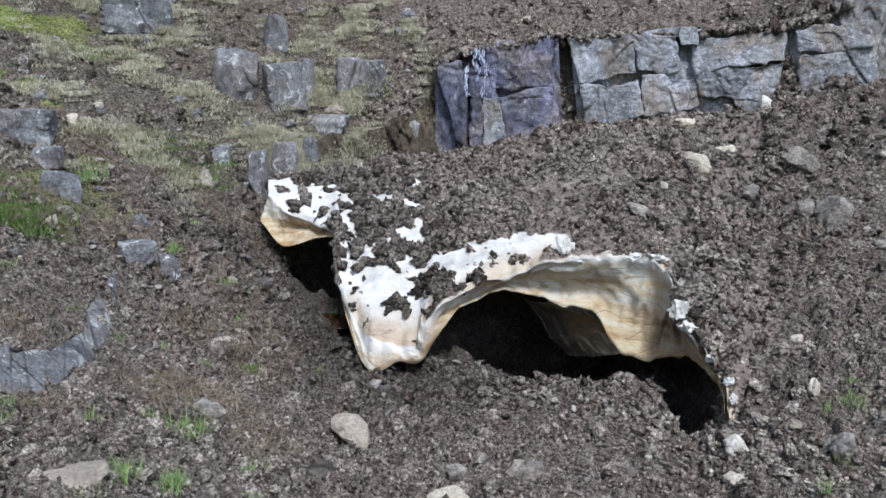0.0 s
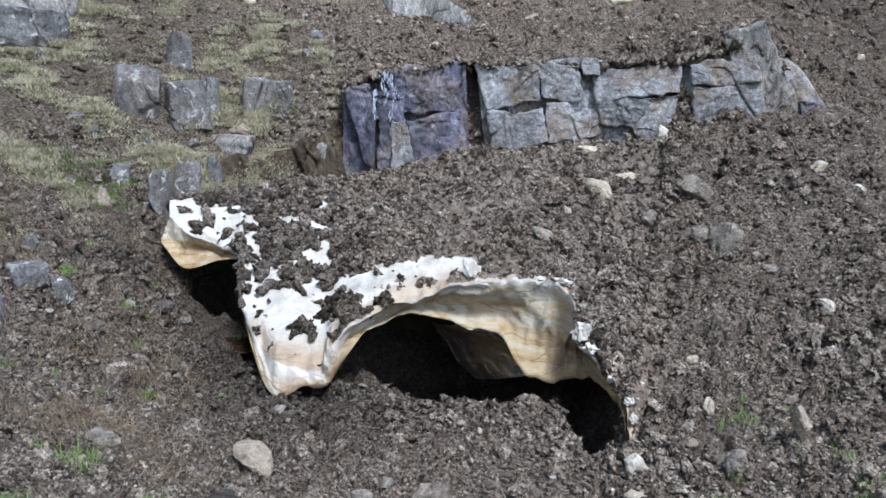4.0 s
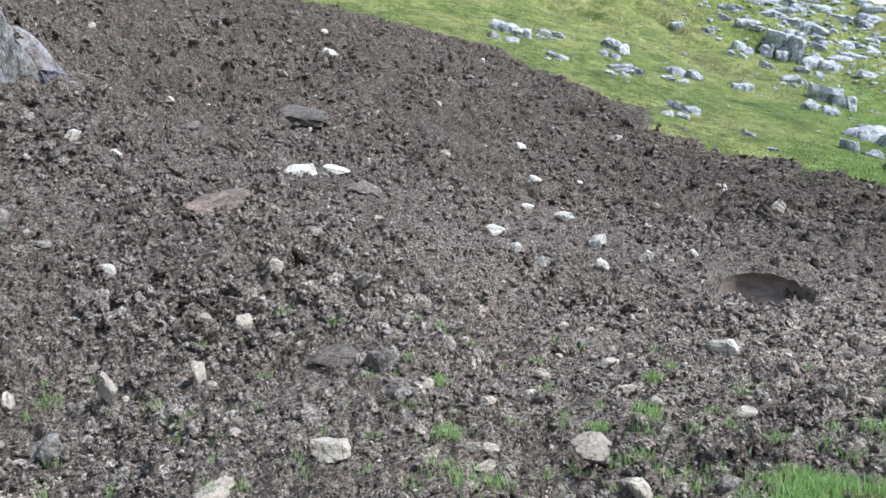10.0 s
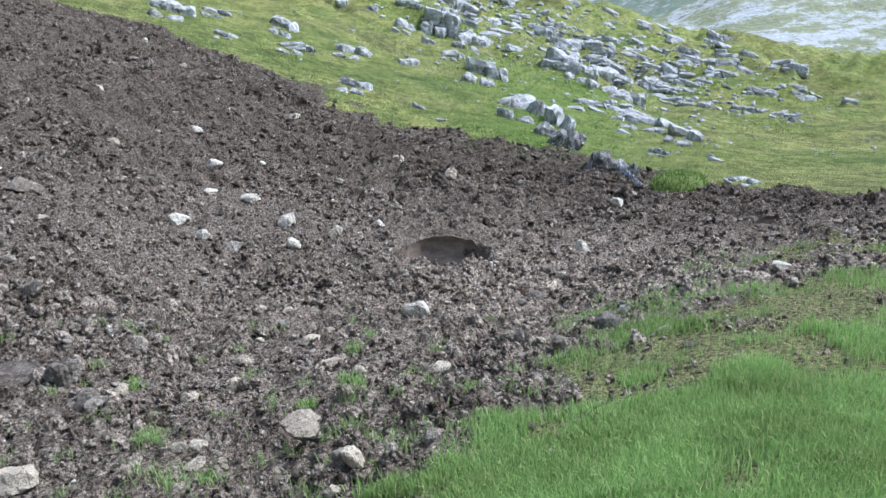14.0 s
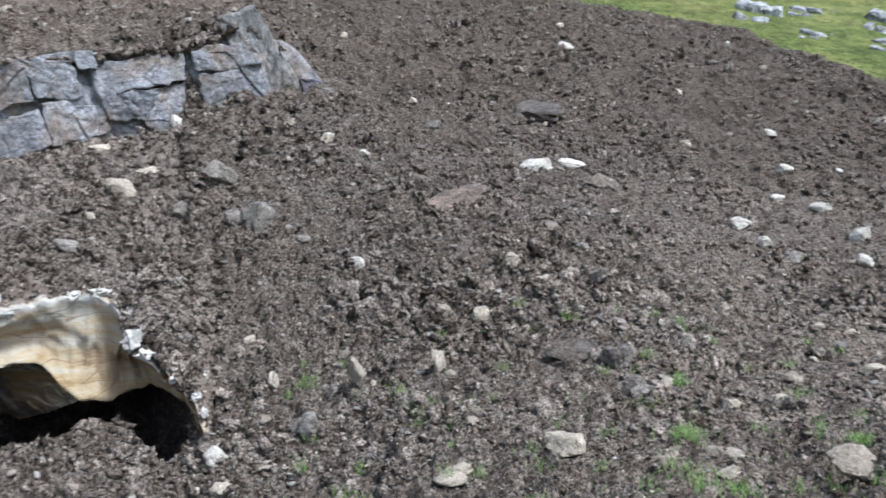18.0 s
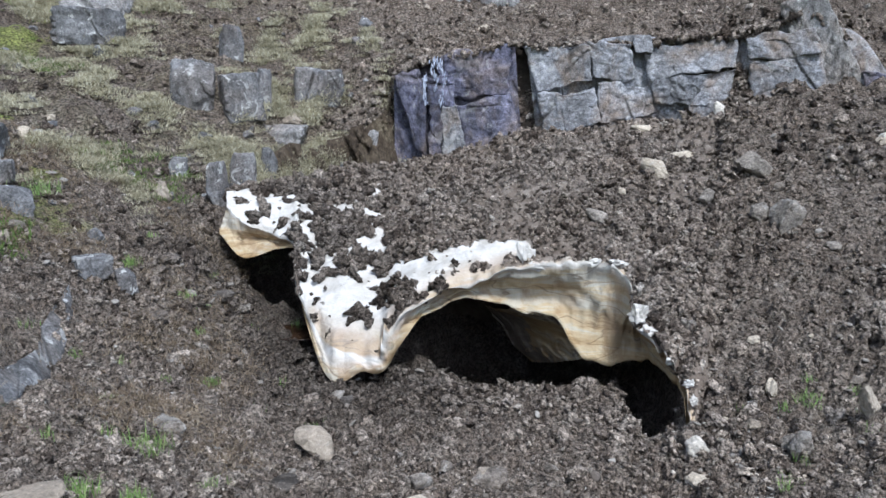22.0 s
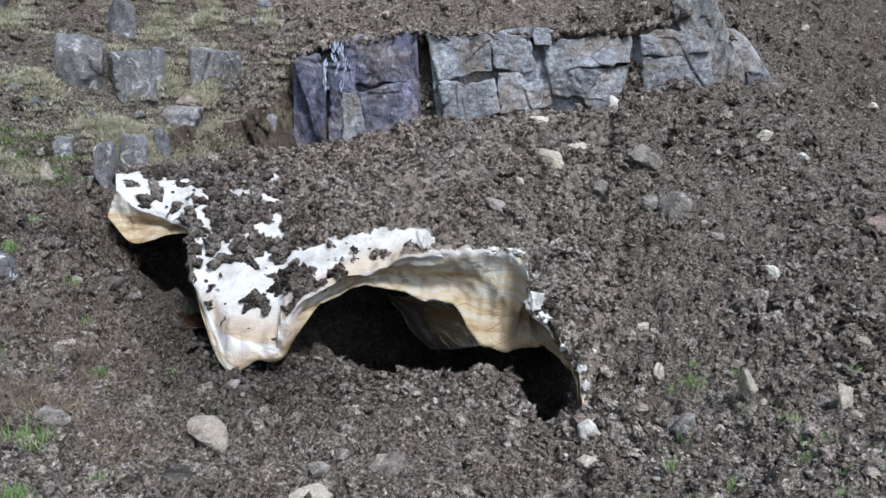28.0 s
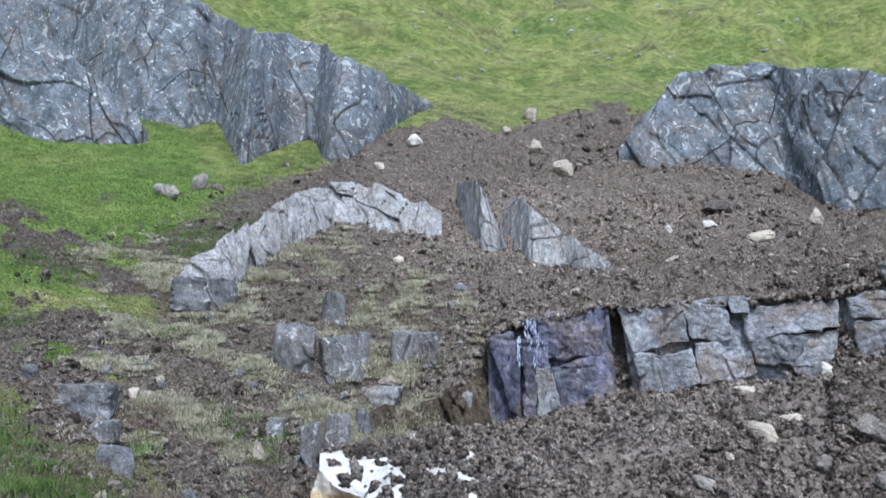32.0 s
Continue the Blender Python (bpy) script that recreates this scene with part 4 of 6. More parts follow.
for name, foot, brow, mat, seed, stand in (
    ("bedrock", ((-8.6, -8.5), (-7.2, -8.5), (-5, -8.3), (-2, -8.2), (0.35, -8)), ((-8.5, -0.9), (-7, -0.4), (-5, 0.4), (-2, 1.0), (-0.35, 1.15)), WET_ROCK, 93, 17.58),
    ("bedrock", ((1.6, -8), (5, -7), (8, -6.4), (11, -6), (14, -5), (17, -4), (20, -3), (22.5, -3)), ((0.4, 1.0), (4.6, 1.2), (7.6, 1.5), (11, 1.3), (14, 1.5), (17, 2.0), (20, 1.6), (22.8, -1.2)), WALL_ROCK, 97, 17.5),
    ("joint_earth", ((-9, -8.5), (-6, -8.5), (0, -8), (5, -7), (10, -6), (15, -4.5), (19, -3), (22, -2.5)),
     ((-8.9, -3), (-6, -0.8), (0, 0.7), (5, 0.7), (10, 0.9), (15, 1.2), (19, 1.3), (22, -1.5)), joint_backing_material(), 95, 17.85)):
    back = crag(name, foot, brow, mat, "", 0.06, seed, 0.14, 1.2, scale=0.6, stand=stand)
    back.parent = wall
    back.matrix_parent_inverse = wall.matrix_world.inverted()
# blocks standing out of the tussock bank
for i, (turn, slope, wide, high, mat, roll) in enumerate((
        (-21.7, -1.2, 2.9, 3.5, BANK_ROCK, 2), (-18.7, -1.9, 2.6, 3.0, BANK_ROCK, -4), (-17.2, -1.6, 1.0, 2.8, BANK_ROCK, 8), (-14.3, -1.4, 1.9, 2.6, BANK_ROCK, 3),
        (-12.7, -1.5, 1.7, 2.4, BANK_ROCK, -5), (-20.6, -7.7, 1.3, 3.2, BANK_ROCK, -6), (-18.9, -7.2, 1.9, 3.2, BANK_ROCK, 3), (-17.1, -6.6, 1.1, 2.4, BANK_ROCK, 6),
        (-19.1, 1.5, 1.5, 2.2, BANK_ROCK, 4), (-10.5, -5.8, 1.3, 3.0, SLAB_ROCK, 9), (-27.5, 2.5, 4.2, 2.2, BANK_ROCK, 3), (-34.5, -4.1, 3.4, 2.1, BANK_ROCK, 2),
        (-33.6, -6.1, 1.9, 1.3, BANK_ROCK, 0), (-33.0, -7.9, 2.5, 1.7, BANK_ROCK, 12), (-28.8, -12.5, 2.4, 1.5, BANK_ROCK, 3), (-26.9, -13.6, 1.3, 1.7, BANK_ROCK, -5),
        (-23.0, -6.5, 1.2, 1.4, BANK_ROCK, 5), (-16.0, -4.6, 3.2, 1.3, SLAB_ROCK, 0))):
    p, _, d = spot(turn, slope - high * 0.4, True)
    r = math.hypot(p.x, p.y)
    w, h = r * radians(wide) / 2, r * radians(high) / 2
    ob = new("bedrock_block", mesh_of("bedrock_block", *faceted(4, 80 + i, 6, 0.1, 1.1), mat, True))
    a = radians(turn)
    ob.matrix_world = Matrix.LocRotScale(at(turn, r + 0.25 * w, slope - 0.08 * high), Euler((0, radians(roll), -a + 0.3 * math.sin(i))), (w, 0.7 * max(w, 0.6 * h), 1.1 * h))
    tagged(ob, "upright grey bedrock block with white lichen in the bank", "rock", group="blocks in the bank")

bank_rng = random.Random(21)
SMALL_KINDS = [mesh_of("stone", *faceted(3, 130 + i, 13, 0.12, 0.4), BANK_ROCK, True) for i in range(6)]
for i in range(64):
    turn, slope = bank_rng.uniform(-38, -10), bank_rng.uniform(-13, 3)
    if slope < -9.5 and turn > -21:
        continue
    p, n, d = spot(turn, slope, True)
    w = d * radians(bank_rng.choice((0.35, 0.45, 0.6, 0.8, 1.1))) / 2
    ob = new("stone", SMALL_KINDS[i % 6])
    ob.matrix_world = Matrix.LocRotScale(p, Euler([bank_rng.uniform(-0.5, 0.5) for k in range(2)] + [bank_rng.uniform(0, 6)]), (w, w * bank_rng.uniform(0.6, 1), w * bank_rng.uniform(0.5, 1.1)))
    tagged(ob, "small grey lichened stone sticking out of the bank", "stone", group="stones in the bank")

# the torn earth edge beside the wall
def scarp_material():
    k = Mat("torn_earth_edge", 0.95, 0.2)
    tone = k.ramp(k.noise(2.2, 7, 0.75), (0.3, (0.03, 0.022, 0.016)), (0.5, (0.085, 0.066, 0.048)), (0.7, (0.17, 0.145, 0.1)))
    return k.done(k.mix(1.0, tone, k.ramp(k.noise(18, 6, 0.8, (1, 1, 0.4)), (0.33, 0.4), (0.67, 1.6)), "MULTIPLY"), (k.noise(4, 7, 0.75), 0.15))


crag("earth_scarp", ((-16.6, -7.6), (-14.3, -7.7), (-12, -7.8), (-10, -8.0), (-8.2, -8.2)), ((-16.8, -5.8), (-14.6, -5.2), (-12, -4.6), (-9.8, -3.6), (-8.0, -1.5)),
     scarp_material(), "torn edge of dark brown earth and roots", 0.5, 73, 0.3, 1.0, scale=0.5)

# crags
crag("crag", ((-44.34, 12.47), (-41.73, 12.75), (-39.91, 12.59), (-37.69, 11.92), (-35.40, 11.95), (-33.38, 12.01), (-32.00, 12.17), (-31.23, 12.28)),
     ((-44.56, 18.67), (-41.92, 18.79), (-40.08, 18.68), (-38.11, 18.49), (-35.91, 17.27), (-33.96, 15.73), (-32.31, 14.09), (-31.23, 12.61)), GREY_ROCK, "grey crag with white lichen spots above green turf", 0.45, 3, 0.27, scale=2.2)
crag("crag", ((-44.51, 17.42), (-40.06, 18.09), (-36.50, 16.86), (-33.78, 15.22), (-31.32, 13.61), (-29.17, 13.26), (-26.98, 13.85), (-25.30, 11.04), (-22.46, 12.39), (-20.54, 12.73), (-19.19, 11.45), (-17.03, 12.30), (-14.64, 13.82), (-12.03, 15.01)),
     ((-44.68, 22.04), (-40.19, 22.27), (-36.96, 22.46), (-33.56, 22.43), (-30.72, 22.09), (-28.33, 21.35), (-26.27, 20.49), (-24.18, 19.91), (-22.06, 19.65), (-20.11, 19.14), (-18.15, 18.38), (-16.17, 17.59), (-14.00, 16.35), (-11.95, 15.16)),
     GREY_ROCK, "large cracked grey crag with lichen and steep joints", 0.5, 13, 0.32, scale=2.2)
crag("crag", ((0.77, 10.87), (2.44, 10.43), (4.28, 10.16), (6.11, 10.25), (8.56, 9.68), (11.27, 8.88), (12.87, 7.78), (14.43, 6.70), (16.86, 6.50), (20.14, 5.95)),
     ((0.80, 11.74), (2.38, 13.39), (3.83, 14.94), (5.23, 16.41), (7.31, 16.47), (10.31, 16.22), (12.34, 15.78), (14.63, 15.32), (17.38, 14.76), (20.67, 13.83)),
     GREY_ROCK, "blocky grey crag with white lichen beside bare earth", 0.4, 23, 0.3, scale=1.8)
crag("rock_band", ((-29.14, 2.15), (-27.64, 2.21), (-25.83, 2.42), (-24.54, 4.00), (-22.48, 5.37), (-20.19, 6.40), (-17.09, 7.04), (-14.55, 6.63), (-11.54, 6.19)),
     ((-29.15, 3.37), (-28.56, 4.60), (-26.57, 5.74), (-24.73, 7.04), (-22.17, 8.82), (-19.78, 9.75), (-16.66, 9.91), (-13.85, 9.03), (-11.50, 7.90)),
     SLAB_ROCK, "pale streaked band of upturned bedrock slabs", 0.9, 33, 0.32, 1.2, scale=0.75)
crag("rock_fin", ((-10.47, 8.04), (-9.73, 6.38), (-8.58, 5.11), (-7.72, 5.05), (-7.14, 5.07)), ((-10.44, 9.75), (-9.64, 9.96), (-8.71, 9.55), (-7.86, 7.39), (-7.12, 5.54)),
     SLAB_ROCK, "narrow pale bedrock fin leaning in the earth", 0.4, 43, 0.12, 0.9, scale=0.5)
crag("rock_slab", ((-7.50, 6.21), (-6.55, 5.29), (-5.21, 4.32), (-3.68, 3.96), (-1.97, 3.80), (-0.08, 3.70)), ((-7.46, 7.38), (-6.37, 8.63), (-5.11, 7.89), (-3.60, 6.59), (-1.91, 5.30), (-0.07, 4.00)),
     SLAB_ROCK, "tilted bare grey-brown bedrock slab", 0.8, 53, 0.13, 1.0, scale=0.7)
crag("bank_slab", ((-40.92, -20.57), (-38.78, -20.63), (-37.17, -20.50), (-35.35, -20.33), (-33.58, -19.43), (-31.97, -18.70), (-30.78, -17.00), (-30.21, -15.05)),
     ((-40.56, -17.64), (-38.44, -17.70), (-36.85, -17.52), (-35.22, -17.39), (-33.55, -17.31), (-32.18, -16.32), (-31.11, -14.98), (-30.35, -14.10)), BANK_ROCK, "grey lichened rock slab edging the turf bank", 1.6, 63, 0.2, 0.5, 0.3, scale=0.9)

# ---- loose stones lying on the slide ----
STONE_KINDS = {}
for colour, mat in STONE_MATS.items():
    STONE_KINDS[colour] = [mesh_of("stone", *faceted(3, 7 * i + 31 * len(colour), 12, 0.13, 0.4 if colour in ("rust", "dark") else 0.0), mat, True) for i in range(7)]
LABELS = {"white": "white quartz-like stone lying on brown earth", "pale": "pale weathered stone half sunk in earth", "tan": "tan angular stone lying on the slide",
          "grey": "grey angular stone half buried in earth", "dark": "dark slate-coloured stone lying on earth", "rust": "long rust-brown slab lying on the slide"}
stone_count = 0


def lay_stones(colour, rows):
    global stone_count
    for turn, slope, wide, high in rows:
        p, n, d = spot(turn, slope)
        stone_count += 1
        rng = random.Random(stone_count)
        me = STONE_KINDS[colour][stone_count % 7]
        w, h = d * radians(wide) / 2, d * radians(high) / (2.3 if colour in ("dark", "rust") else 1.6)
        ob = new("stone", me)
        tilt = Euler((rng.uniform(-0.1, 0.4), rng.uniform(-0.3, 0.3), -radians(turn) + rng.uniform(-0.6, 0.6)))
        ob.matrix_world = Matrix.LocRotScale(p + Vector((0, 0, h * 0.4)), tilt, (w, max(0.65 * w, 0.8 * h), max(h, 0.25 * w)))
        tagged(ob, LABELS[colour], "stone", group=colour + " stones on the slide")


lay_stones('white', (
    (12.83, -25.53, 1.64, 1.33), (13.17, -3.55, 1.48, 0.78), (24.08, -13.89, 1.41, 0.94), (39.08, 0.14, 1.02, 0.70), (37.07, -7.64, 2.34, 1.02),
    (39.30, -7.58, 1.95, 0.62), (22.75, -4.91, 0.86, 0.47), (25.04, -6.10, 0.86, 0.39), (28.69, -2.80, 0.55, 0.39), (66.62, -18.78, 2.03, 1.33),
    (57.99, -13.76, 1.17, 0.78), (57.62, -12.13, 1.25, 1.02), (50.37, -11.74, 1.48, 0.86), (51.90, -12.89, 1.02, 0.70), (52.87, -8.22, 1.09, 0.78),
    (51.98, -5.81, 0.86, 0.47), (49.26, -0.11, 0.39, 0.31), (64.03, -12.49, 0.62, 0.47), (55.26, -10.38, 1.41, 0.55), (52.64, -9.92, 1.17, 0.47),
))
lay_stones('white', (
    (25.10, -6.20, 0.78, 0.39), (56.08, -8.18, 0.47, 0.39), (78.28, -14.04, 1.02, 0.78), (80.52, -11.00, 0.78, 0.78), (65.61, -8.04, 0.39, 0.39),
    (81.42, -17.98, 1.09, 0.70), (91.33, -14.28, 1.56, 0.55), (61.02, -12.91, 0.70, 0.62), (-13.35, 12.52, 1.09, 0.86), (6.45, 6.15, 1.17, 0.55),
    (3.91, 5.91, 0.47, 0.55),
))
lay_stones('pale', (
    (9.11, -7.60, 1.76, 1.48), (10.87, -6.25, 1.64, 0.39), (13.38, -27.41, 1.95, 0.70), (17.48, -21.26, 0.70, 1.17), (-31.88, -4.08, 0.70, 0.70),
    (34.95, -14.39, 1.33, 1.09), (32.47, -17.87, 1.25, 1.09), (29.47, -21.18, 0.86, 1.76), (38.64, -26.64, 3.32, 1.56), (17.41, -20.96, 0.55, 1.02),
    (6.97, -8.85, 0.55, 0.55), (60.84, -13.07, 0.78, 0.62), (50.35, -23.40, 0.86, 0.62), (50.25, -26.41, 1.56, 0.70), (61.59, -28.43, 1.56, 1.41),
    (30.38, -28.19, 2.34, 0.86), (68.05, -22.32, 1.56, 0.62), (68.85, -9.20, 0.94, 0.70), (22.74, -5.07, 0.94, 0.55), (47.15, -8.76, 0.70, 0.31),
))
lay_stones('pale', (
    (51.37, -1.69, 0.47, 0.31), (46.28, -2.95, 0.55, 0.31), (42.06, -3.64, 0.47, 0.31), (65.44, -8.17, 0.47, 0.31), (61.19, -9.46, 0.62, 0.39),
    (28.54, -2.78, 0.62, 0.31), (24.29, 1.65, 0.55, 0.39), (38.61, 1.70, 0.55, 0.31), (81.54, -10.17, 0.62, 0.31), (84.15, -19.16, 1.02, 0.55),
    (59.86, -30.40, 1.09, 1.02), (76.61, -27.94, 1.41, 0.55), (49.26, -26.44, 1.17, 0.78), (58.26, -5.15, 1.17, 0.39), (82.09, -26.45, 0.86, 0.47),
    (75.62, -20.36, 1.02, 0.39), (60.25, -21.83, 1.17, 0.62), (62.13, -22.40, 1.02, 0.62), (53.24, -22.94, 1.33, 0.94), (50.00, -23.36, 0.86, 0.70),
))
lay_stones('pale', (
    (45.75, -22.34, 0.94, 0.70), (9.38, 5.14, 1.76, 0.70), (-15.78, 10.89, 0.78, 0.55), (4.01, 3.98, 1.17, 0.39), (-14.58, 4.44, 0.94, 0.62),
    (0.85, 3.36, 0.78, 0.31), (-2.40, 2.11, 0.78, 0.31), (-30.41, -3.32, 0.94, 0.47), (-32.11, -3.98, 0.55, 0.55), (8.20, -4.56, 1.56, 0.39),
    (-18.75, -7.23, 0.39, 0.31),
))
lay_stones('tan', (
    (-14.68, -25.89, 3.1, 1.9), (-24.13, -8.49, 1.37, 1.37), (-15.48, -3.87, 1.37, 0.70), (-33.85, -10.64, 1.41, 0.94),
    (23.40, -21.58, 1.09, 1.76), (39.20, -15.04, 1.09, 0.78), (47.16, -19.50, 1.09, 1.02), (57.99, -25.50, 2.58, 1.02), (69.05, -8.99, 0.86, 0.70),
    (12.87, 5.94, 0.94, 1.33), (-5.11, 14.03, 0.94, 0.78), (-6.91, 13.02, 0.78, 0.55), (-15.28, -3.73, 1.17, 0.62),
    (-4.79, 11.78, 0.94, 1.02), (-2.89, 10.17, 1.56, 1.33),
))
lay_stones('grey', (
    (15.15, -7.0, 2.5, 1.35), (17.72, -10.19, 2.34, 1.76), (12.58, -9.17, 0.98, 0.86), (15.73, -9.98, 1.17, 0.98), (5.42, -10.57, 1.76, 0.78), (-1.94, -28.33, 2.58, 1.02),
    (-7.27, -28.45, 1.56, 1.02), (-33.11, -9.78, 1.41, 0.78), (2.65, -27.53, 1.02, 0.55), (29.95, -4.63, 1.17, 0.62), (20.30, -11.66, 1.09, 0.47),
    (11.92, -17.54, 1.17, 0.70), (42.41, -20.98, 1.95, 1.56), (27.38, -23.22, 1.17, 0.98), 
    (41.16, -8.95, 2.34, 0.94), (53.97, -13.79, 1.56, 0.78), (43.68, -22.50, 1.25, 0.86),
))
lay_stones('grey', (
    (53.60, -22.86, 1.17, 0.70), (37.67, -11.70, 1.56, 0.47), (58.00, -5.13, 1.17, 0.39),
    (67.53, -27.11, 1.56, 1.17), (60.71, -28.45, 1.41, 1.33), (88.65, -16.70, 0.86, 0.39), (90.61, -12.43, 1.17, 0.47), (-28.05, 9.45, 1.17, 1.17),
    (-30.02, 8.87, 1.56, 1.02),
))
lay_stones('dark', (
    (-12.48, -22.93, 1.09, 0.70), (-17.67, -27.96, 2.34, 0.86), (39.06, -20.3, 3.71, 1.15), (19.69, -24.43, 1.56, 1.41), (43.46, -22.80, 1.56, 0.78),
    (36.87, -3.9, 3.6, 1.2), (80.57, -18.99, 1.56, 1.09), (75.01, -17.37, 2.34, 0.70), (86.05, -19.89, 1.17, 0.47), (6.97, 7.22, 2.03, 1.09),
))
lay_stones('rust', (
    (31.57, -9.53, 4.9, 0.75),
))

lay_stones("pale", ((-7.69, -30.26, 2.93, 0.94), (12.93, -27.47, 1.95, 0.78), (29.96, -28.65, 2.42, 0.70), (50.14, -27.62, 1.56, 0.70), (24.53, -21.94, 0.47, 0.55), (58.62, -20.25, 1.56, 0.47)))
lay_stones("tan", ((-2.38, -28.26, 2.34, 0.94), (-34.43, -26.37, 5.27, 0.78), (-29.77, -26.82, 1.56, 0.55), (26.91, -23.50, 0.70, 1.02), (16.63, -23.46, 0.98, 0.70), (58.38, -26.43, 2.73, 1.33)))
lay_stones("grey", ((-5.40, -27.63, 1.09, 0.78), (-13.07, -22.54, 1.17, 0.55), (19.71, -24.65, 1.72, 1.56), (-25.35, -23.37, 2.34, 1.02), (42.24, -21.02, 1.76, 1.48), (41.09, -15.32, 1.64, 1.02), (39.13, -15.02, 0.98, 0.70), (47.09, -19.64, 1.17, 1.02), (44.22, -22.93, 1.64, 0.94), (18.94, -24.49, 1.37, 1.09), (43.28, -22.56, 1.56, 0.86), (60.71, -28.47, 1.56, 1.17), (76.62, -28.01, 1.56, 0.62), (80.19, -18.92, 2.15, 1.17), (41.75, -20.84, 1.76, 1.33)))
lay_stones("dark", ((-17.31, -28.06, 2.73, 0.78), (-20.74, -15.44, 1.64, 0.94), (-25.71, -16.46, 2.15, 0.78),))
scatter = random.Random(64)
for colour, count, least, most in (("grey", 22, 0.45, 1.3), ("tan", 16, 0.4, 1.1), ("pale", 22, 0.3, 0.9)):
    rows = []
    while len(rows) < count:
        turn, slope = scatter.uniform(14, 92), scatter.uniform(-29, -1)
        if np.interp(turn, (14, 50, 66, 75, 92), (-30, -30, -28, -22, -14)) < slope < np.interp(turn, (14, 32, 44, 64, 84, 92), (-4, 2, 0, -7, -11, -11)):
            wide = scatter.uniform(least, most) * (1.15 if slope < -16 else 0.8)
            rows.append((turn, slope, wide, wide * scatter.uniform(0.35, 0.7)))
    lay_stones(colour, rows)

# ---- boulders on the grassy hill ----
PALE_ROCK = rock_material("pale_lichened_rock", (0.5, 0.52, 0.55), (0.17, 0.178, 0.195), 0.95, (1, 1, 0.6), 0.2, 0.05)
HILL_KINDS = [mesh_of("boulder", *faceted(3, 300 + i, 8, 0.2, 0.7), PALE_ROCK, True) for i in range(7)]
boulder_count = 0


def boulder(turn, slope, wide, high, outcrop=None):
    global boulder_count
    p, n, d = spot(turn, slope)
    boulder_count += 1
    rng = random.Random(500 + boulder_count)
    w, h = d * radians(wide) / 2, d * radians(high) / (1.5 if wide < 1.2 else 2.0)
    ob = new("block" if outcrop else "boulder", HILL_KINDS[boulder_count % 7])
    ob.matrix_world = Matrix.LocRotScale(p - Vector((0, 0, h * 0.25)), Euler((rng.uniform(-0.3, 0.3), rng.uniform(-0.15, 0.45), -radians(turn) + rng.uniform(-0.5, 0.5))), (w * 1.1, max(0.6 * w, h) * rng.uniform(0.7, 1.0), h))
    if outcrop:
        ob.parent, ob.matrix_parent_inverse = outcrop, outcrop.matrix_world.inverted()
        return
    tagged(ob, "grey lichened boulder lying in green hill grass", "boulder", group="boulders on the hill")


def lay_boulders(rows):
    for turn, slope, wide, high in rows:
        if wide < 1.5:
            boulder(turn, slope, wide, high)
        else:                                               # a broken outcrop: one large block and its neighbours
            base = new("outcrop")
            base.location = spot(turn, slope)[0]
            bpy.context.view_layer.update()
            tagged(base, "broken grey lichened outcrop standing out of green hill grass", "rock outcrop", group="outcrops on the hill")
            boulder(turn - 0.12 * wide, slope, 0.72 * wide, high, base)
            boulder(turn + 0.3 * wide, slope - 0.2 * high, 0.5 * wide, 0.8 * high, base)
            boulder(turn + 0.05 * wide, slope - 0.45 * high, 0.38 * wide, 0.45 * high, base)
            boulder(turn - 0.38 * wide, slope - 0.3 * high, 0.34 * wide, 0.5 * high, base)


lay_boulders((
    (50.97, 1.99, 2.73, 1.56), (53.68, 1.77, 1.76, 0.78), (57.92, 0.96, 1.76, 1.56), (58.66, -0.49, 2.34, 0.94), (62.34, -0.70, 2.34, 1.17),
    (62.48, -2.94, 2.34, 1.17), (65.83, 0.86, 1.56, 1.02), (66.16, -1.60, 1.41, 1.17), (69.10, -1.01, 1.56, 0.78), (71.22, -2.03, 2.73, 2.15),
    (73.97, -4.35, 3.52, 2.34), (76.28, -5.39, 1.56, 2.34), (78.75, -4.27, 3.52, 0.86), (79.49, -2.43, 2.73, 1.95), (80.66, -3.74, 2.34, 1.56),
    (82.38, -5.26, 3.91, 1.41), (84.54, -6.09, 2.34, 1.56), (88.53, -8.88, 2.34, 0.70), (83.10, -7.28, 1.56, 0.55), (86.74, -7.68, 1.17, 0.39),
))
lay_boulders((
    (80.69, -6.04, 1.17, 0.47), (68.25, 1.34, 2.34, 1.95), (70.37, 0.01, 2.34, 1.56), (69.15, 2.25, 1.56, 1.17), (76.34, -1.15, 2.34, 1.56),
    (77.67, -2.02, 1.95, 1.56), (73.29, 0.82, 1.17, 0.62), (75.15, 0.24, 1.17, 0.94), (78.43, -0.40, 1.17, 0.86), (82.49, -2.81, 1.56, 0.94),
    (71.80, 1.08, 1.17, 0.94), (67.37, -0.17, 0.94, 0.55), (63.73, 1.95, 0.78, 0.55), (61.85, 2.37, 0.78, 0.47), (54.19, 0.33, 1.56, 0.55),
    (66.75, -4.47, 0.94, 0.47), (68.32, -5.36, 0.70, 0.39), (88.23, -0.98, 1.17, 0.55), (87.10, -2.21, 1.17, 0.55), (84.70, -1.26, 1.17, 0.62),
))
lay_boulders((
    (89.12, -3.16, 1.95, 0.55), (88.31, -4.32, 1.95, 0.62), (90.55, -4.62, 1.56, 0.55), (90.46, -1.47, 1.95, 0.78), (86.19, 0.11, 1.56, 0.78),
    (83.58, -0.11, 1.17, 0.78), (85.68, -4.19, 0.78, 0.55), (81.12, -4.87, 2.34, 1.02),
))
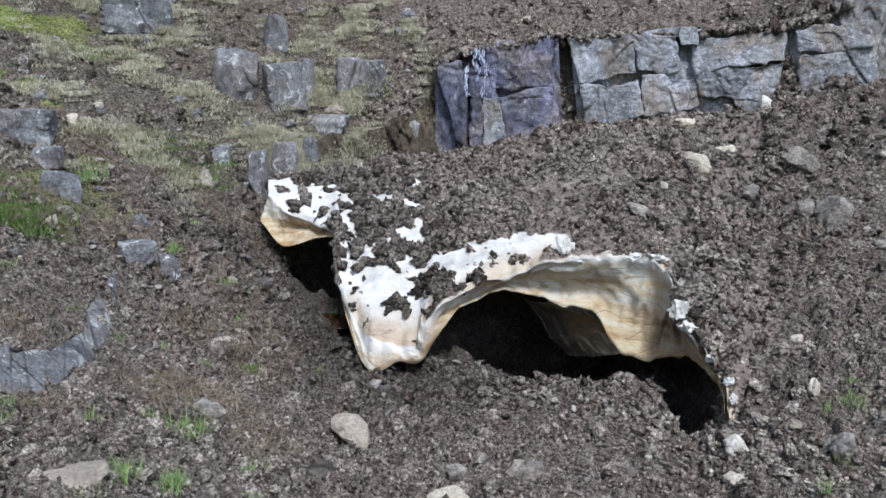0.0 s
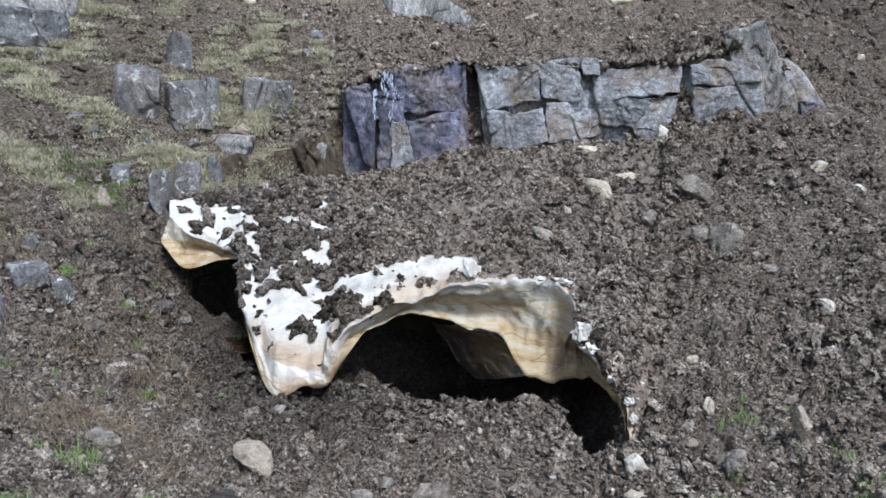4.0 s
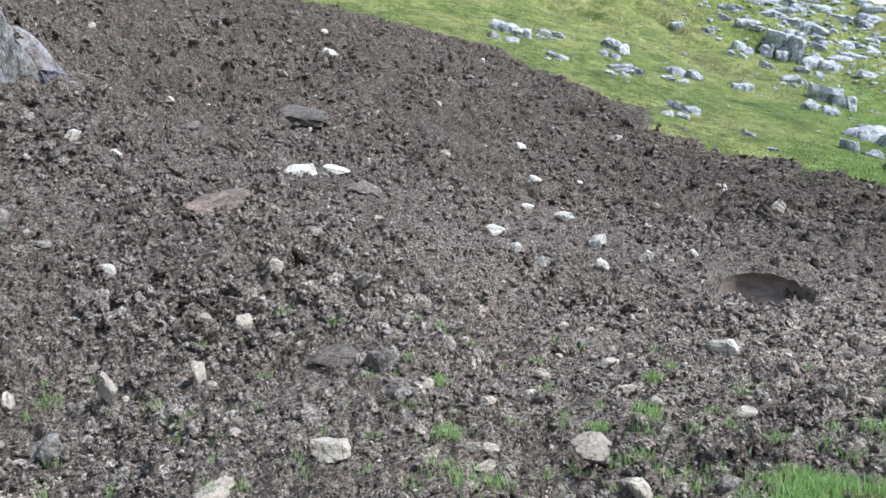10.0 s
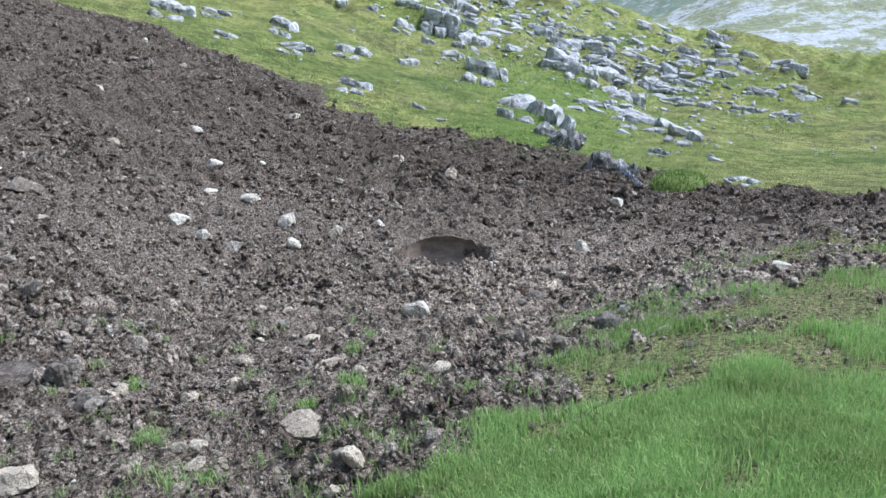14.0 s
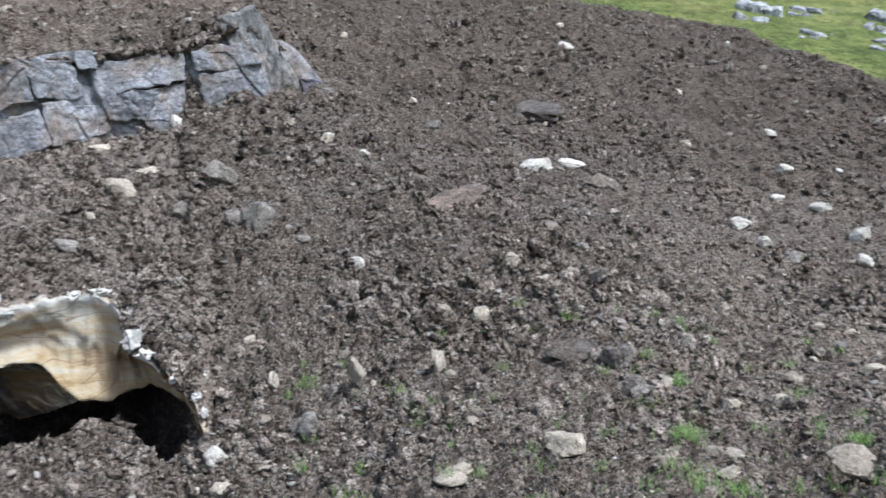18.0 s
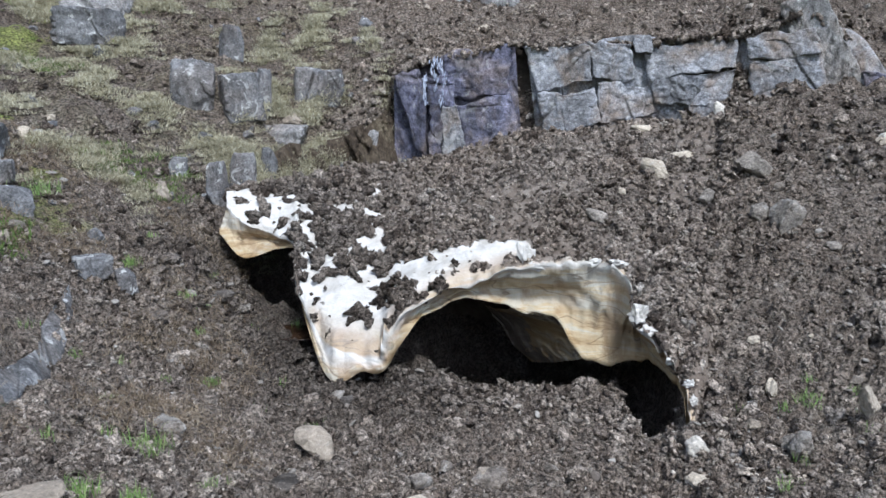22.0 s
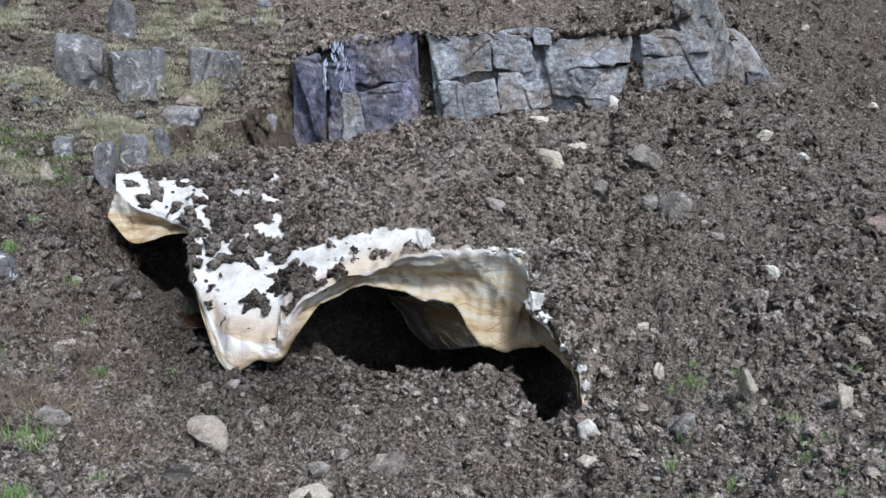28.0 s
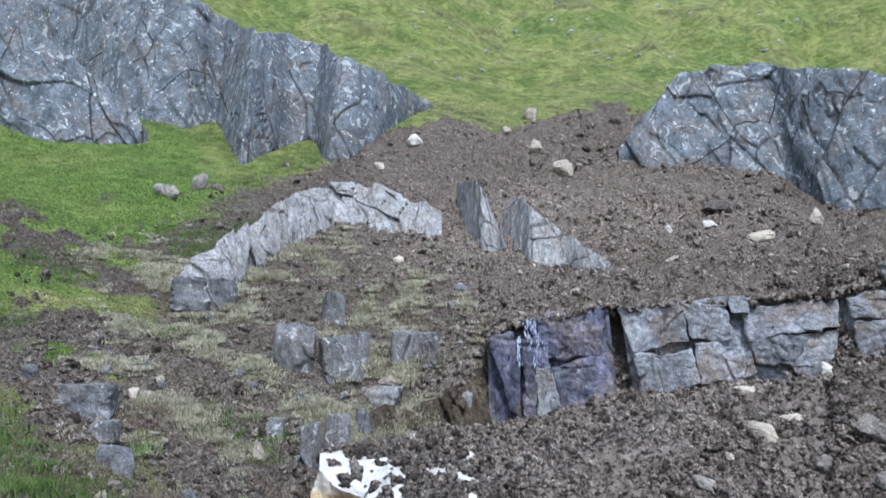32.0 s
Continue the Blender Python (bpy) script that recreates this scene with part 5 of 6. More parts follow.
for turn, slope, wide, high in ((75.4, -6.5, 1.4, 1.0), (76.4, -7.2, 1.5, 1.3), (77.2, -7.4, 1.2, 1.4), (79.2, -8.5, 1.6, 1.3), (80.3, -8.9, 1.3, 1.1), (81.4, -9.1, 0.9, 1.0)):
    p, n, d = spot(turn, slope + 0.3)
    w, h = d * radians(wide) / 1.6, d * radians(high) / 1.1
    ob = new("wet_ledge", mesh_of("wet_ledge", *faceted(3, int(turn * 10), 12, 0.3, 0.3), BANK_ROCK, True))
    ob.matrix_world = Matrix.LocRotScale(p - Vector((0, 0, 0.1 * h)), Euler((0.2, 0.35, -radians(turn) + 0.4)), (w, w, h))
    tagged(ob, "dark wet rock ledge beside a small burn", "rock ledge", group="ledges by the burn")

rng = random.Random(77)
small = []
for i in range(520):                                        # small ones: ribs of broken rock down the hill, and strays
    if i % 3:
        k = rng.random()
        turn, slope = 65 + 21 * k + rng.gauss(0, 1.2), 4.4 - 8.6 * k + rng.gauss(0, 0.8)
        if i % 6 == 2:
            turn += 7
    else:
        turn = rng.uniform(54, 97)
        slope = np.interp(turn, (54, 64, 75, 84, 97), (0.5, -4, -6, -8, -8)) + 9 * rng.random()
    low = np.interp(turn, (54, 64, 75, 84, 97), (0.8, -3.6, -5.6, -7.8, -7.6))
    if low < slope < np.interp(turn, (54, 64, 75, 84, 97), (8, 6, 3, 0.6, -1.3)):
        size = rng.choice((0.25, 0.3, 0.4, 0.5, 0.7, 0.9, 1.2, 1.6) if i % 3 else (0.2, 0.25, 0.3, 0.4))
        if size < 0.45:
            small.append((turn, slope, size))
        else:
            boulder(turn, slope, size, size * rng.uniform(0.3, 0.6))
for i in range(150):                                        # and over the slope above the crags
    size = rng.choice((0.1, 0.14, 0.18, 0.25, 0.3, 0.45))
    small.append((rng.uniform(-14, 32), rng.uniform(16.8, 22), size))
for i in range(520):                                        # broken rock along the ribs of the hill
    k = rng.random()
    turn, slope = 64 + 24 * k + rng.gauss(0, 2.2), 4.2 - 8.4 * k + rng.gauss(0, 1.3)
    if np.interp(turn, (54, 64, 75, 84, 97), (0.8, -3.6, -5.6, -7.8, -7.6)) < slope < np.interp(turn, (54, 64, 75, 84, 97), (8, 6, 3, 0.6, -1.3)):
        small.append((turn, slope, rng.choice((0.15, 0.2, 0.25, 0.35, 0.5))))
hits = [spot(a, e) for a, e, s in small]
pos = np.array([h[0][:] for h in hits])
size = np.array([(h[2] * radians(s) / 2,) * 2 + (h[2] * radians(s) / 3.5,) for h, (a, e, s) in zip(hits, small)])
tagged(strew("hill_stones", pos, size, [faceted(2, 330 + i, 11, 0.15) for i in range(6)], PALE_ROCK, 85, 0.85), "small grey stones scattered over the hill grass", "stones", kind="stuff")

# ---- earth clods: far too many to count ----
def pick_cells(pts, weight, n, seed):
    """Places spread evenly over what is seen from the standing place."""
    rng = np.random.default_rng(seed)
    rr = np.hypot(pts[..., 0], pts[..., 1])
    el = np.degrees(np.arctan2(pts[..., 2] - EYE, rr))
    az = np.degrees(np.arctan2(pts[..., 0], pts[..., 1]))
    area = np.abs(np.diff(el, axis=0)[:, :-1] * np.diff(az, axis=1)[:-1])
    area = np.minimum(area, 0.2) + 2e-4 * rr[:-1, :-1] / 10
    wgt = (area * weight[:-1, :-1]).reshape(-1)
    c = np.searchsorted(np.cumsum(wgt), rng.random(n) * wgt.sum())
    i, j = np.minimum(c // (pts.shape[1] - 1), pts.shape[0] - 2), c % (pts.shape[1] - 1)
    u, v = rng.random(n)[:, None], rng.random(n)[:, None]
    return (pts[i, j] * (1 - u) + pts[i + 1, j] * u) * (1 - v) + (pts[i, j + 1] * (1 - u) + pts[i + 1, j + 1] * u) * v


def crumbly(level, seed, rough):
    """A torn lump of earth: uneven, with hollows and corners."""
    v, f = ball(level)
    r = np.random.default_rng(seed)
    v = v * r.uniform(1 - 1.3 * rough, 1 + rough, len(v))[:, None] + r.normal(0, 0.4 * rough, v.shape)
    return v * np.array((1.3, 0.95, 0.85)), f


def shard(seed):
    """A small eight-faced crumb."""
    r = np.random.default_rng(seed)
    v = np.array(((1, 0, 0), (-1, 0, 0), (0, 1, 0), (0, -1, 0), (0, 0, 1), (0, 0, -1)), float) + r.normal(0, 0.35, (6, 3))
    f = np.array(((0, 2, 4), (2, 1, 4), (1, 3, 4), (3, 0, 4), (2, 0, 5), (1, 2, 5), (3, 1, 5), (0, 3, 5)))
    return v * np.array((1.1, 0.9, 0.8)), f


CRUMBS = [shard(580 + i) for i in range(14)]
LITTLE = [crumbly(1, 600 + i, 0.62) for i in range(14)]
LUMPS = [crumbly(2, 640 + i, 0.5) for i in range(12)]
deg = np.degrees(ang) + 0 * rad
seen = (np.degrees(ang) > -47) & (np.degrees(ang) < 101) & (rad > 3.2) & (rad < 44)
under = (np.degrees(ang) > -19) & (np.degrees(ang) < 12.6) & (rad > np.where((np.degrees(ang) > -9) & (np.degrees(ang) < 11.8), 10.5, 11.5)) & (rad < 17.5)
on_slab = (np.degrees(ang) < -29.5) & (rad > 7) & (rad < 11)
in_pit = np.hypot((deg - 68.4) / 3.7, (rad - 13.95) / 1.3) < 1.0
g_weight = np.where(seen & ~under & ~in_pit, np.maximum(g_soil * (1 - 0.55 * g_dry) * np.where(on_slab, 0.75, 1), np.where(rad < 16, 0.02 + 0.3 * smooth(0.25, 0.6, wave(gx, gy, 0.7, 48)), 0)), 0)


def clod_sizes(pos, lo, hi, seed):
    r = np.random.default_rng(seed)
    d = np.linalg.norm(pos - np.array((0, 0, EYE)), axis=1)
    px = lo * (hi / lo) ** (r.random(len(pos)) ** 1.7)
    s = px / 1467 * d / 2 * np.minimum(1, (13 / d) ** 0.5) * (0.95 + 0.4 * wave(pos[:, 0], pos[:, 1], 1.6, 55) + 0.2 * wave(pos[:, 0], pos[:, 1], 0.6, 56))
    return s[:, None] * r.uniform(0.65, 1.3, (len(pos), 3))


mound_weight = np.where(B_DIRT_SHADE[B_TOP] > 0.52, 1.0, 0.02)
for pts, weight, counts, sd in ((G_PTS, g_weight, (12000, 62000, 4600), 1), (B_PTS[B_TOP], mound_weight, (3000, 10500, 1000), 2)):
    for n, lo, hi, shapes, words in zip(counts, (4, 5.6, 10), (8, 11.5, 19), (CRUMBS, LITTLE, LUMPS), ("fine crumbs", "loose clods", "larger torn lumps")):
        sd += 3
        pos = pick_cells(pts, weight, n, sd)
        size = clod_sizes(pos, lo, hi, sd + 10)
        pos = pos + np.array((0, 0, 1.0)) * 0.3 * size[:, 2:]
        ob = strew("earth_clods", pos, size, shapes, CLODS, sd + 20, 0.5)
        tagged(ob, words + " of brown earth covering the slide", "earth clods", kind="stuff")

cap = np.random.default_rng(36)
turn = cap.uniform(-8.6, 20.5, 2600)
brow = np.interp(turn, (-8.6, -6, -0.6, 0.3, 4.6, 7.3, 8.6, 14, 16.3, 17.6, 20.5), (-0.8, 0.35, 1.05, 1.0, 1.0, 1.2, 1.2, 1.5, 2.2, 3.2, 1.0))
r = cap.uniform(17.4, 18.6, 2600)
slope = brow - 0.05 + 0.25 * wave(turn, 0 * turn, 1.6, 39) - 0.3 * cap.random(2600) ** 2 + 0.3 * (r - 17.2)
pos = np.stack([r * np.sin(np.radians(turn)), r * np.cos(np.radians(turn)), EYE + r * np.tan(np.radians(slope))], 1)
tagged(strew("earth_clods", pos, clod_sizes(pos, 6, 15, 37), LITTLE + LUMPS, CLODS, 38, 0.5), "earth and turf spilling over the brow of the rock wall", "earth clods", kind="stuff")
seam = np.random.default_rng(33)
pos = np.array([spot(a, e)[0][:] for a, e in zip(seam.normal(13.5, 0.45, 420), seam.uniform(-17, -3.3, 420))])
tagged(strew("earth_clods", pos, clod_sizes(pos, 10, 24, 34), LITTLE + LUMPS, CLODS, 35, 0.5), "torn lumps of brown earth along the edge of the snow", "earth clods", kind="stuff")


def gravel_material():
    k = Mat("pale_gravel", 0.85, 0.3)
    tone = k.ramp(k.island(), (0.0, (0.1, 0.085, 0.073)), (0.5, (0.17, 0.15, 0.13)), (0.9, (0.23, 0.215, 0.195)), (1.0, (0.36, 0.34, 0.31)))
    return k.done(k.mix(1.0, tone, k.ramp(k.noise(30, 5, 0.7), (0.3, 0.6), (0.7, 1.3)), "MULTIPLY"), (k.noise(40, 4), 0.01))


FLAKES = [(v * np.array((1.2, 0.9, 0.45)), f) for v, f in (faceted(2, 820 + i, 8, 0.1) for i in range(8))]
gravel_weight = g_weight * (0.35 + 0.65 * smooth(-0.2, 0.6, wave(gx, gy, 1.8, 49))) * np.where((deg > -12) & (deg < 13) & (rad > 8), 0.2, 1) * (1 - 0.8 * smooth(9, 15, rad))
pos = pick_cells(G_PTS, gravel_weight, 2200, 81)
tagged(strew("gravel", pos + np.array((0, 0, 0.012)), clod_sizes(pos, 5, 15, 82), FLAKES, gravel_material(), 83, 0.8), "pale angular gravel strewn over the earth", "gravel", kind="stuff")

pos = pick_cells(G_PTS, np.where((deg > -17) & (deg < 40) & (rad > 19) & (rad < 42), g_soil * (0.4 + 0.6 * smooth(-0.1, 0.5, wave(gx, gy, 2.5, 50))), 0), 900, 84)
tagged(strew("gravel", pos + np.array((0, 0, 0.03)), clod_sizes(pos, 4, 13, 85), FLAKES, STONE_MATS["tan"], 86, 0.8), "pale stone chips scattered over the upper slide", "gravel", kind="stuff")

LUMP_KINDS = [mesh_of("earth_lump", *crumbly(3, 700 + i, 0.14), CLODS, True) for i in range(10)]
lump_rng = random.Random(9)
near_soil = np.where((deg > -40) & (deg < 95) & (rad > 4.5) & (rad < 10.5) & ~under, g_soil, 0)
for i, q in enumerate(pick_cells(G_PTS, near_soil, 280, 71)):
    d = (Vector(q) - EYE_AT).length
    w = lump_rng.uniform(16, 34) / 1467 * d / 2
    ob = new("earth_lump", LUMP_KINDS[i % 10])
    ob.matrix_world = Matrix.LocRotScale(Vector(q) + Vector((0, 0, w * 0.15)), Euler([lump_rng.uniform(0, 6) for k in range(3)]), (w * lump_rng.uniform(0.7, 1.2), w, w * lump_rng.uniform(0.6, 0.9)))
    tagged(ob, "torn lump of brown earth lying on the slide", "earth lump", group="earth lumps")

# ---- grass ----
def blade_material(name, a, b, c, patch=1.2):
    k = Mat(name, 0.7, 0.25)
    colour = k.mix(0.5, k.ramp(k.island(), (0.0, a), (0.6, b), (1.0, c)), k.ramp(k.noise(patch, 5, 0.6), (0.36, a), (0.62, b)))
    glow = k.n.new("ShaderNodeBsdfTranslucent")
    k.l.new(colour, glow.inputs["Color"])
    both = k.n.new("ShaderNodeMixShader")
    both.inputs[0].default_value = 0.45
    k.l.new(k.b.outputs[0], both.inputs[1])
    k.l.new(glow.outputs[0], both.inputs[2])
    k.l.new(both.outputs[0], k.n["Material Output"].inputs["Surface"])
    return k.done(colour)


FRESH = blade_material("fresh_grass", (0.14, 0.22, 0.06), (0.28, 0.46, 0.15), (0.6, 0.6, 0.33))
HILL_GRASS = blade_material("hill_grass", (0.12, 0.15, 0.04), (0.37, 0.4, 0.14), (0.56, 0.52, 0.27), 0.3)
LUSH = blade_material("lush_grass", (0.08, 0.14, 0.035), (0.16, 0.25, 0.065), (0.3, 0.34, 0.14))
STRAW = blade_material("straw_grass", (0.2, 0.18, 0.11), (0.56, 0.53, 0.39), (0.85, 0.83, 0.69))


def blades(name, pos, length, width, lean, material, seed, rise=1.0):
    """Bent grass blades, each of three triangles."""
    r = np.random.default_rng(seed)
    n = len(pos)
    a = r.uniform(0, 2 * math.pi, n)
    side = np.stack([np.cos(a), np.sin(a), 0 * a], 1)
    b = r.uniform(0, 2 * math.pi, n)
    over = np.stack([np.cos(b), np.sin(b), 0 * b], 1)
    L = (length * r.uniform(0.5, 1.3, n))[:, None]
    w = (width * r.uniform(0.6, 1.3, n))[:, None]
    up = np.array((0, 0, 1.0))
    k = (lean * r.uniform(0.1, 1.0, n))[:, None]
    mid = pos + up * L * 0.6 * rise + over * L * k * 0.35
    tip = pos + up * L * np.maximum(1 - 0.45 * k, 0.12) * rise + over * L * k
    v = np.stack([pos - side * w, pos + side * w, mid - side * w * 0.7, mid + side * w * 0.7, tip], 1).reshape(-1, 3)
    f = np.array(((0, 1, 3), (0, 3, 2), (2, 3, 4)))[None] + (np.arange(n) * 5)[:, None, None]
    return tri_mesh(name, v, f.reshape(-1, 3), material)


def tufts(centres, per, spread, seed):
    r = np.random.default_rng(seed)
    p = np.repeat(centres, per, 0)
    return p + np.concatenate([r.normal(0, spread, (len(p), 2)), np.zeros((len(p), 1))], 1)


m_weight = np.where((deg > 40) & (deg < 99) & (rad > 3) & (rad < 15), np.clip(1.02 - g_soil, 0, 1) ** 1.6 * np.clip(0.5 + 1.2 * wave(gx, gy, 0.4, 41) + 0.9 * wave(gx, gy, 1.3, 42), 0.05, 2), 0)
tagged(blades("meadow_grass", pick_cells(G_PTS, np.clip(m_weight, 0, 2), 64000, 61), 0.1, 0.0036, 0.7, FRESH, 62), "short fresh green meadow grass", "grass", kind="stuff")
t_weight = np.where(seen & (rad > 12.5), g_dry * smooth(0.45, 0.8, 1 - np.abs(wave(gx, gy, 0.8, 18))) * np.clip(0.25 + 1.3 * wave(gx, gy, 0.7, 43) + 0.5 * wave(gx, gy, 2.0, 44), 0, 1), 0)
pos = tufts(pick_cells(G_PTS, t_weight, 3600, 63), 44, 0.1, 64)
away_by = np.linalg.norm(pos - np.array((0, 0, EYE)), axis=1)
tagged(blades("tussock_grass", pos, 0.05 + 0.005 * away_by, 0.0004 * away_by, 1.6, STRAW, 65, 0.7), "pale dry tussock grass on the bank", "grass", kind="stuff")
moss_weight = np.where((deg > -48) & (deg < -22) & (rad > 10.5) & (rad < 30), np.clip(wave(gx, gy, 1.6, 47) * 2 - 0.7 + 1.2 * (1 - smooth(-42, -34, deg)), 0, 1), 0)
tagged(blades("bank_grass", tufts(pick_cells(G_PTS, moss_weight, 1100, 78), 34, 0.1, 79), 0.13, 0.006, 1.2, LUSH, 80, 0.8), "green grass growing in patches on the bank", "grass", kind="stuff")
DEAD = blade_material("dead_grass", (0.13, 0.09, 0.06), (0.33, 0.26, 0.18), (0.6, 0.54, 0.42))
l_weight = np.where((deg > -47) & (deg < -17) & (rad > 7) & (rad < 15), np.clip(0.35 + wave(gx, gy, 0.9, 57) + 0.6 * wave(gx, gy, 0.35, 58), 0.02, 1.5) * (1 - smooth(-26, -17, deg)), 0)
tagged(blades("dead_grass", tufts(pick_cells(G_PTS, l_weight, 5200, 86), 9, 0.1, 87), 0.12, 0.0036, 1.9, DEAD, 88, 0.6), "matted brown dead grass lying over the peat bank", "grass", kind="stuff")
s_weight = np.where((deg > 15) & (deg < 95) & (rad > 4) & (rad < 9.5), g_soil, 0) + np.where((deg > -46) & (deg < -15) & (rad > 4) & (rad < 13), 0.5 * g_soil, 0)
tagged(blades("sprouting_grass", tufts(pick_cells(G_PTS, s_weight, 190, 66), 24, 0.045, 67), 0.11, 0.003, 1.0, FRESH, 68), "thin green grass sprouting through the earth", "grass", kind="stuff")

h_weight = np.where((deg > -50) & (deg < 99) & (rad > 17) & (rad < 155), (1 - g_soil) * (1 - 0.85 * lush_turf(gx, gy)) * np.clip(0.7 + 0.8 * wave(gx, gy, 6, 45), 0.1, 1.5), 0)
pos = pick_cells(G_PTS, h_weight, 12000, 72)
long = np.repeat(np.linalg.norm(pos, axis=1) ** 0.75, 6) * 0.014
tagged(blades("hill_grass", tufts(pos, 6, 0.15, 73), long, long * 0.07, 1.4, HILL_GRASS, 74, 0.55), "rough yellow-green hill grass", "grass", kind="stuff")

pos = pick_cells(G_PTS, np.where((deg > -50) & (deg < 99) & (rad > 12) & (rad < 80), lush_turf(gx, gy) * (1 - 0.8 * g_soil), 0), 5000, 75)
long = np.repeat(np.linalg.norm(pos, axis=1) ** 0.75, 6) * 0.013
tagged(blades("lush_grass", tufts(pos, 6, 0.12, 76), long, long * 0.07, 1.3, LUSH, 77, 0.55), "bright green wet turf on the hill", "grass", kind="stuff")

for turn, slope, size in ((-26.7, -24.6, 0.2), (-31.4, -26.6, 0.16), (-28.1, -27.7, 0.13), (-23.5, -15.1, 0.12), (-26.8, -12.7, 0.16), (-31.5, -7.7, 0.28),
                          (-22.1, -21, 0.1), (47.3, -25.5, 0.12), (61.9, -21, 0.1), (61.7, -23.1, 0.1), (58.4, -24.6, 0.09), (46.5, -22.1, 0.1)):
    p, n, d = spot(turn, slope)
    ob = blades("grass_tuft", tufts(np.array([p]), 130, size * 0.55, int(abs(turn) * 10)), size * 0.9, 0.0035, 1.0, FRESH, int(abs(slope) * 10))
    tagged(ob, "bright green grass tuft growing in bare earth", "grass tuft", kind="stuff")

# ---- crumbled snow on the lip ----
for i, (turn, slope, r, w, d, h) in enumerate(((8.5, -17.0, 9.92, 0.12, 0.09, 0.14), (9.2, -18.0, 9.8, 0.11, 0.09, 0.08), (10.8, -19.9, 9.5, 0.07, 0.06, 0.06), (12.1, -21.2, 9.2, 0.06, 0.05, 0.07),
                                              (12.5, -22.4, 9.05, 0.05, 0.05, 0.08), (0.6, -13.3, 10.75, 0.13, 0.08, 0.2), (1.1, -13.9, 10.7, 0.17, 0.08, 0.08), (6.9, -13.6, 10.65, 0.13, 0.08, 0.06),
                                              (5.4, -13.5, 10.75, 0.1, 0.07, 0.05))):
    ob = new("snow_chunk", mesh_of("snow_chunk", *faceted(3, 900 + i, 8, 0.45), SNOW, True))
    ob.matrix_world = Matrix.LocRotScale(at(turn, r, slope), Euler((0.2 * math.sin(i), 0.3 * math.cos(2 * i), -radians(turn))), (w, d, h))
    tagged(ob, "crumbling white snow lump on the snow edge", "snow lump", group="snow lumps")

# ---- far mountains and water ----
def mountain(name, brow, r, material, label, seed):
    t = np.linspace(brow[0][0], brow[-1][0], 160)
    e = np.interp(t, [b[0] for b in brow], [b[1] for b in brow])
    rows = []
    for k in np.linspace(0, 1, 50):
        rr = r * (0.75 + 0.35 * k)
        z = EYE + rr * np.tan(np.radians(-2.5 + (e + 2.5) * k ** 0.8))
        x, y = rr * np.sin(np.radians(t)), rr * np.cos(np.radians(t))
        rows.append(np.stack([x, y, z + wave(x, y, r * 0.07, seed) * r * 0.004 + wave(x, y, r * 0.02, seed + 1) * r * 0.0015], 1))
    return tagged(sheet(name, np.array(rows), material), label, "mountain", kind="structure")


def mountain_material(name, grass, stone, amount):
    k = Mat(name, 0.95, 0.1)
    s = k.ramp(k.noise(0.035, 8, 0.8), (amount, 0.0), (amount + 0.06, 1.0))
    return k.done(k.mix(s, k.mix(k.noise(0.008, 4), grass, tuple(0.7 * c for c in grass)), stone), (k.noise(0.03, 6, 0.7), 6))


# distance haze is painted into the colours of the first two ridges
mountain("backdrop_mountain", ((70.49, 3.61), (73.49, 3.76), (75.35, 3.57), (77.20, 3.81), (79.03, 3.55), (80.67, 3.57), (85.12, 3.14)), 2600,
         mountain_material("haze_tinted_slope", (0.3, 0.35, 0.37), (0.36, 0.4, 0.42), 0.5), "farthest pale hazy mountain", 89)
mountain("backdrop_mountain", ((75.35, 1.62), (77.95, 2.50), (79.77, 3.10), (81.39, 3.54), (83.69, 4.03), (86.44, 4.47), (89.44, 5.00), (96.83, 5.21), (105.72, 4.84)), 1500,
         mountain_material("haze_tinted_green_slope", (0.15, 0.19, 0.15), (0.27, 0.3, 0.3), 0.52), "distant hazy green mountain ridge", 91)
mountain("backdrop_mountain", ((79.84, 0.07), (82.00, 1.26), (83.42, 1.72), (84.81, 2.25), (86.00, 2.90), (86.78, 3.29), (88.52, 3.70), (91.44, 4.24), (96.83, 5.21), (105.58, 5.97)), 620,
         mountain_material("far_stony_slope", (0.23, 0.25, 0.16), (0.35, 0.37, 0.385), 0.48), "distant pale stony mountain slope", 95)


def hollow_material():
    k = Mat("brown_ice", 0.6, 0.4)
    return k.done(k.ramp(k.noise(3, 5, 0.6, (1, 1, 3)), (0.3, (0.11, 0.082, 0.065)), (0.7, (0.24, 0.195, 0.16))), (k.noise(8, 4), 0.02))


def hollow(name, t0, t1, r, top, deep, label):
    """The back of a melt hollow: a curved wall of dirty ice under an earth brow."""
    rows = []
    t = np.linspace(t0, t1, 60)
    u = (t - t0) / (t1 - t0) * 2 - 1
    for k in np.linspace(0, 1, 14):
        rr = r - 0.75 * u ** 4 - 0.22 * math.sin(math.pi * k) ** 0.7 * -1 - 0.45 * k + wave(t, 0 * t + k * 2.5, 1.5, 91) * 0.05
        z = EYE + r * math.tan(radians(top)) - 0.02 - deep * k - 0.05 * u + wave(t, 0 * t, 0.5, 93) * 0.05 * (1 - k) - 0.3 * u ** 4
        rows.append(np.stack([rr * np.sin(np.radians(t)), rr * np.cos(np.radians(t)), z], 1))
    return tagged(sheet(name, np.array(rows), HOLLOW), label, "melt hollow")


HOLLOW = hollow_material()
hollow("melt_hollow", 65.5, 71.7, 15.05, -13.2, 0.9, "brown dirty ice wall of a melt hollow in the slide")
hollow("melt_hollow", 89.0, 92.8, 16.4, -11.0, 0.35, "small dark melt hollow under earth at the slide edge")


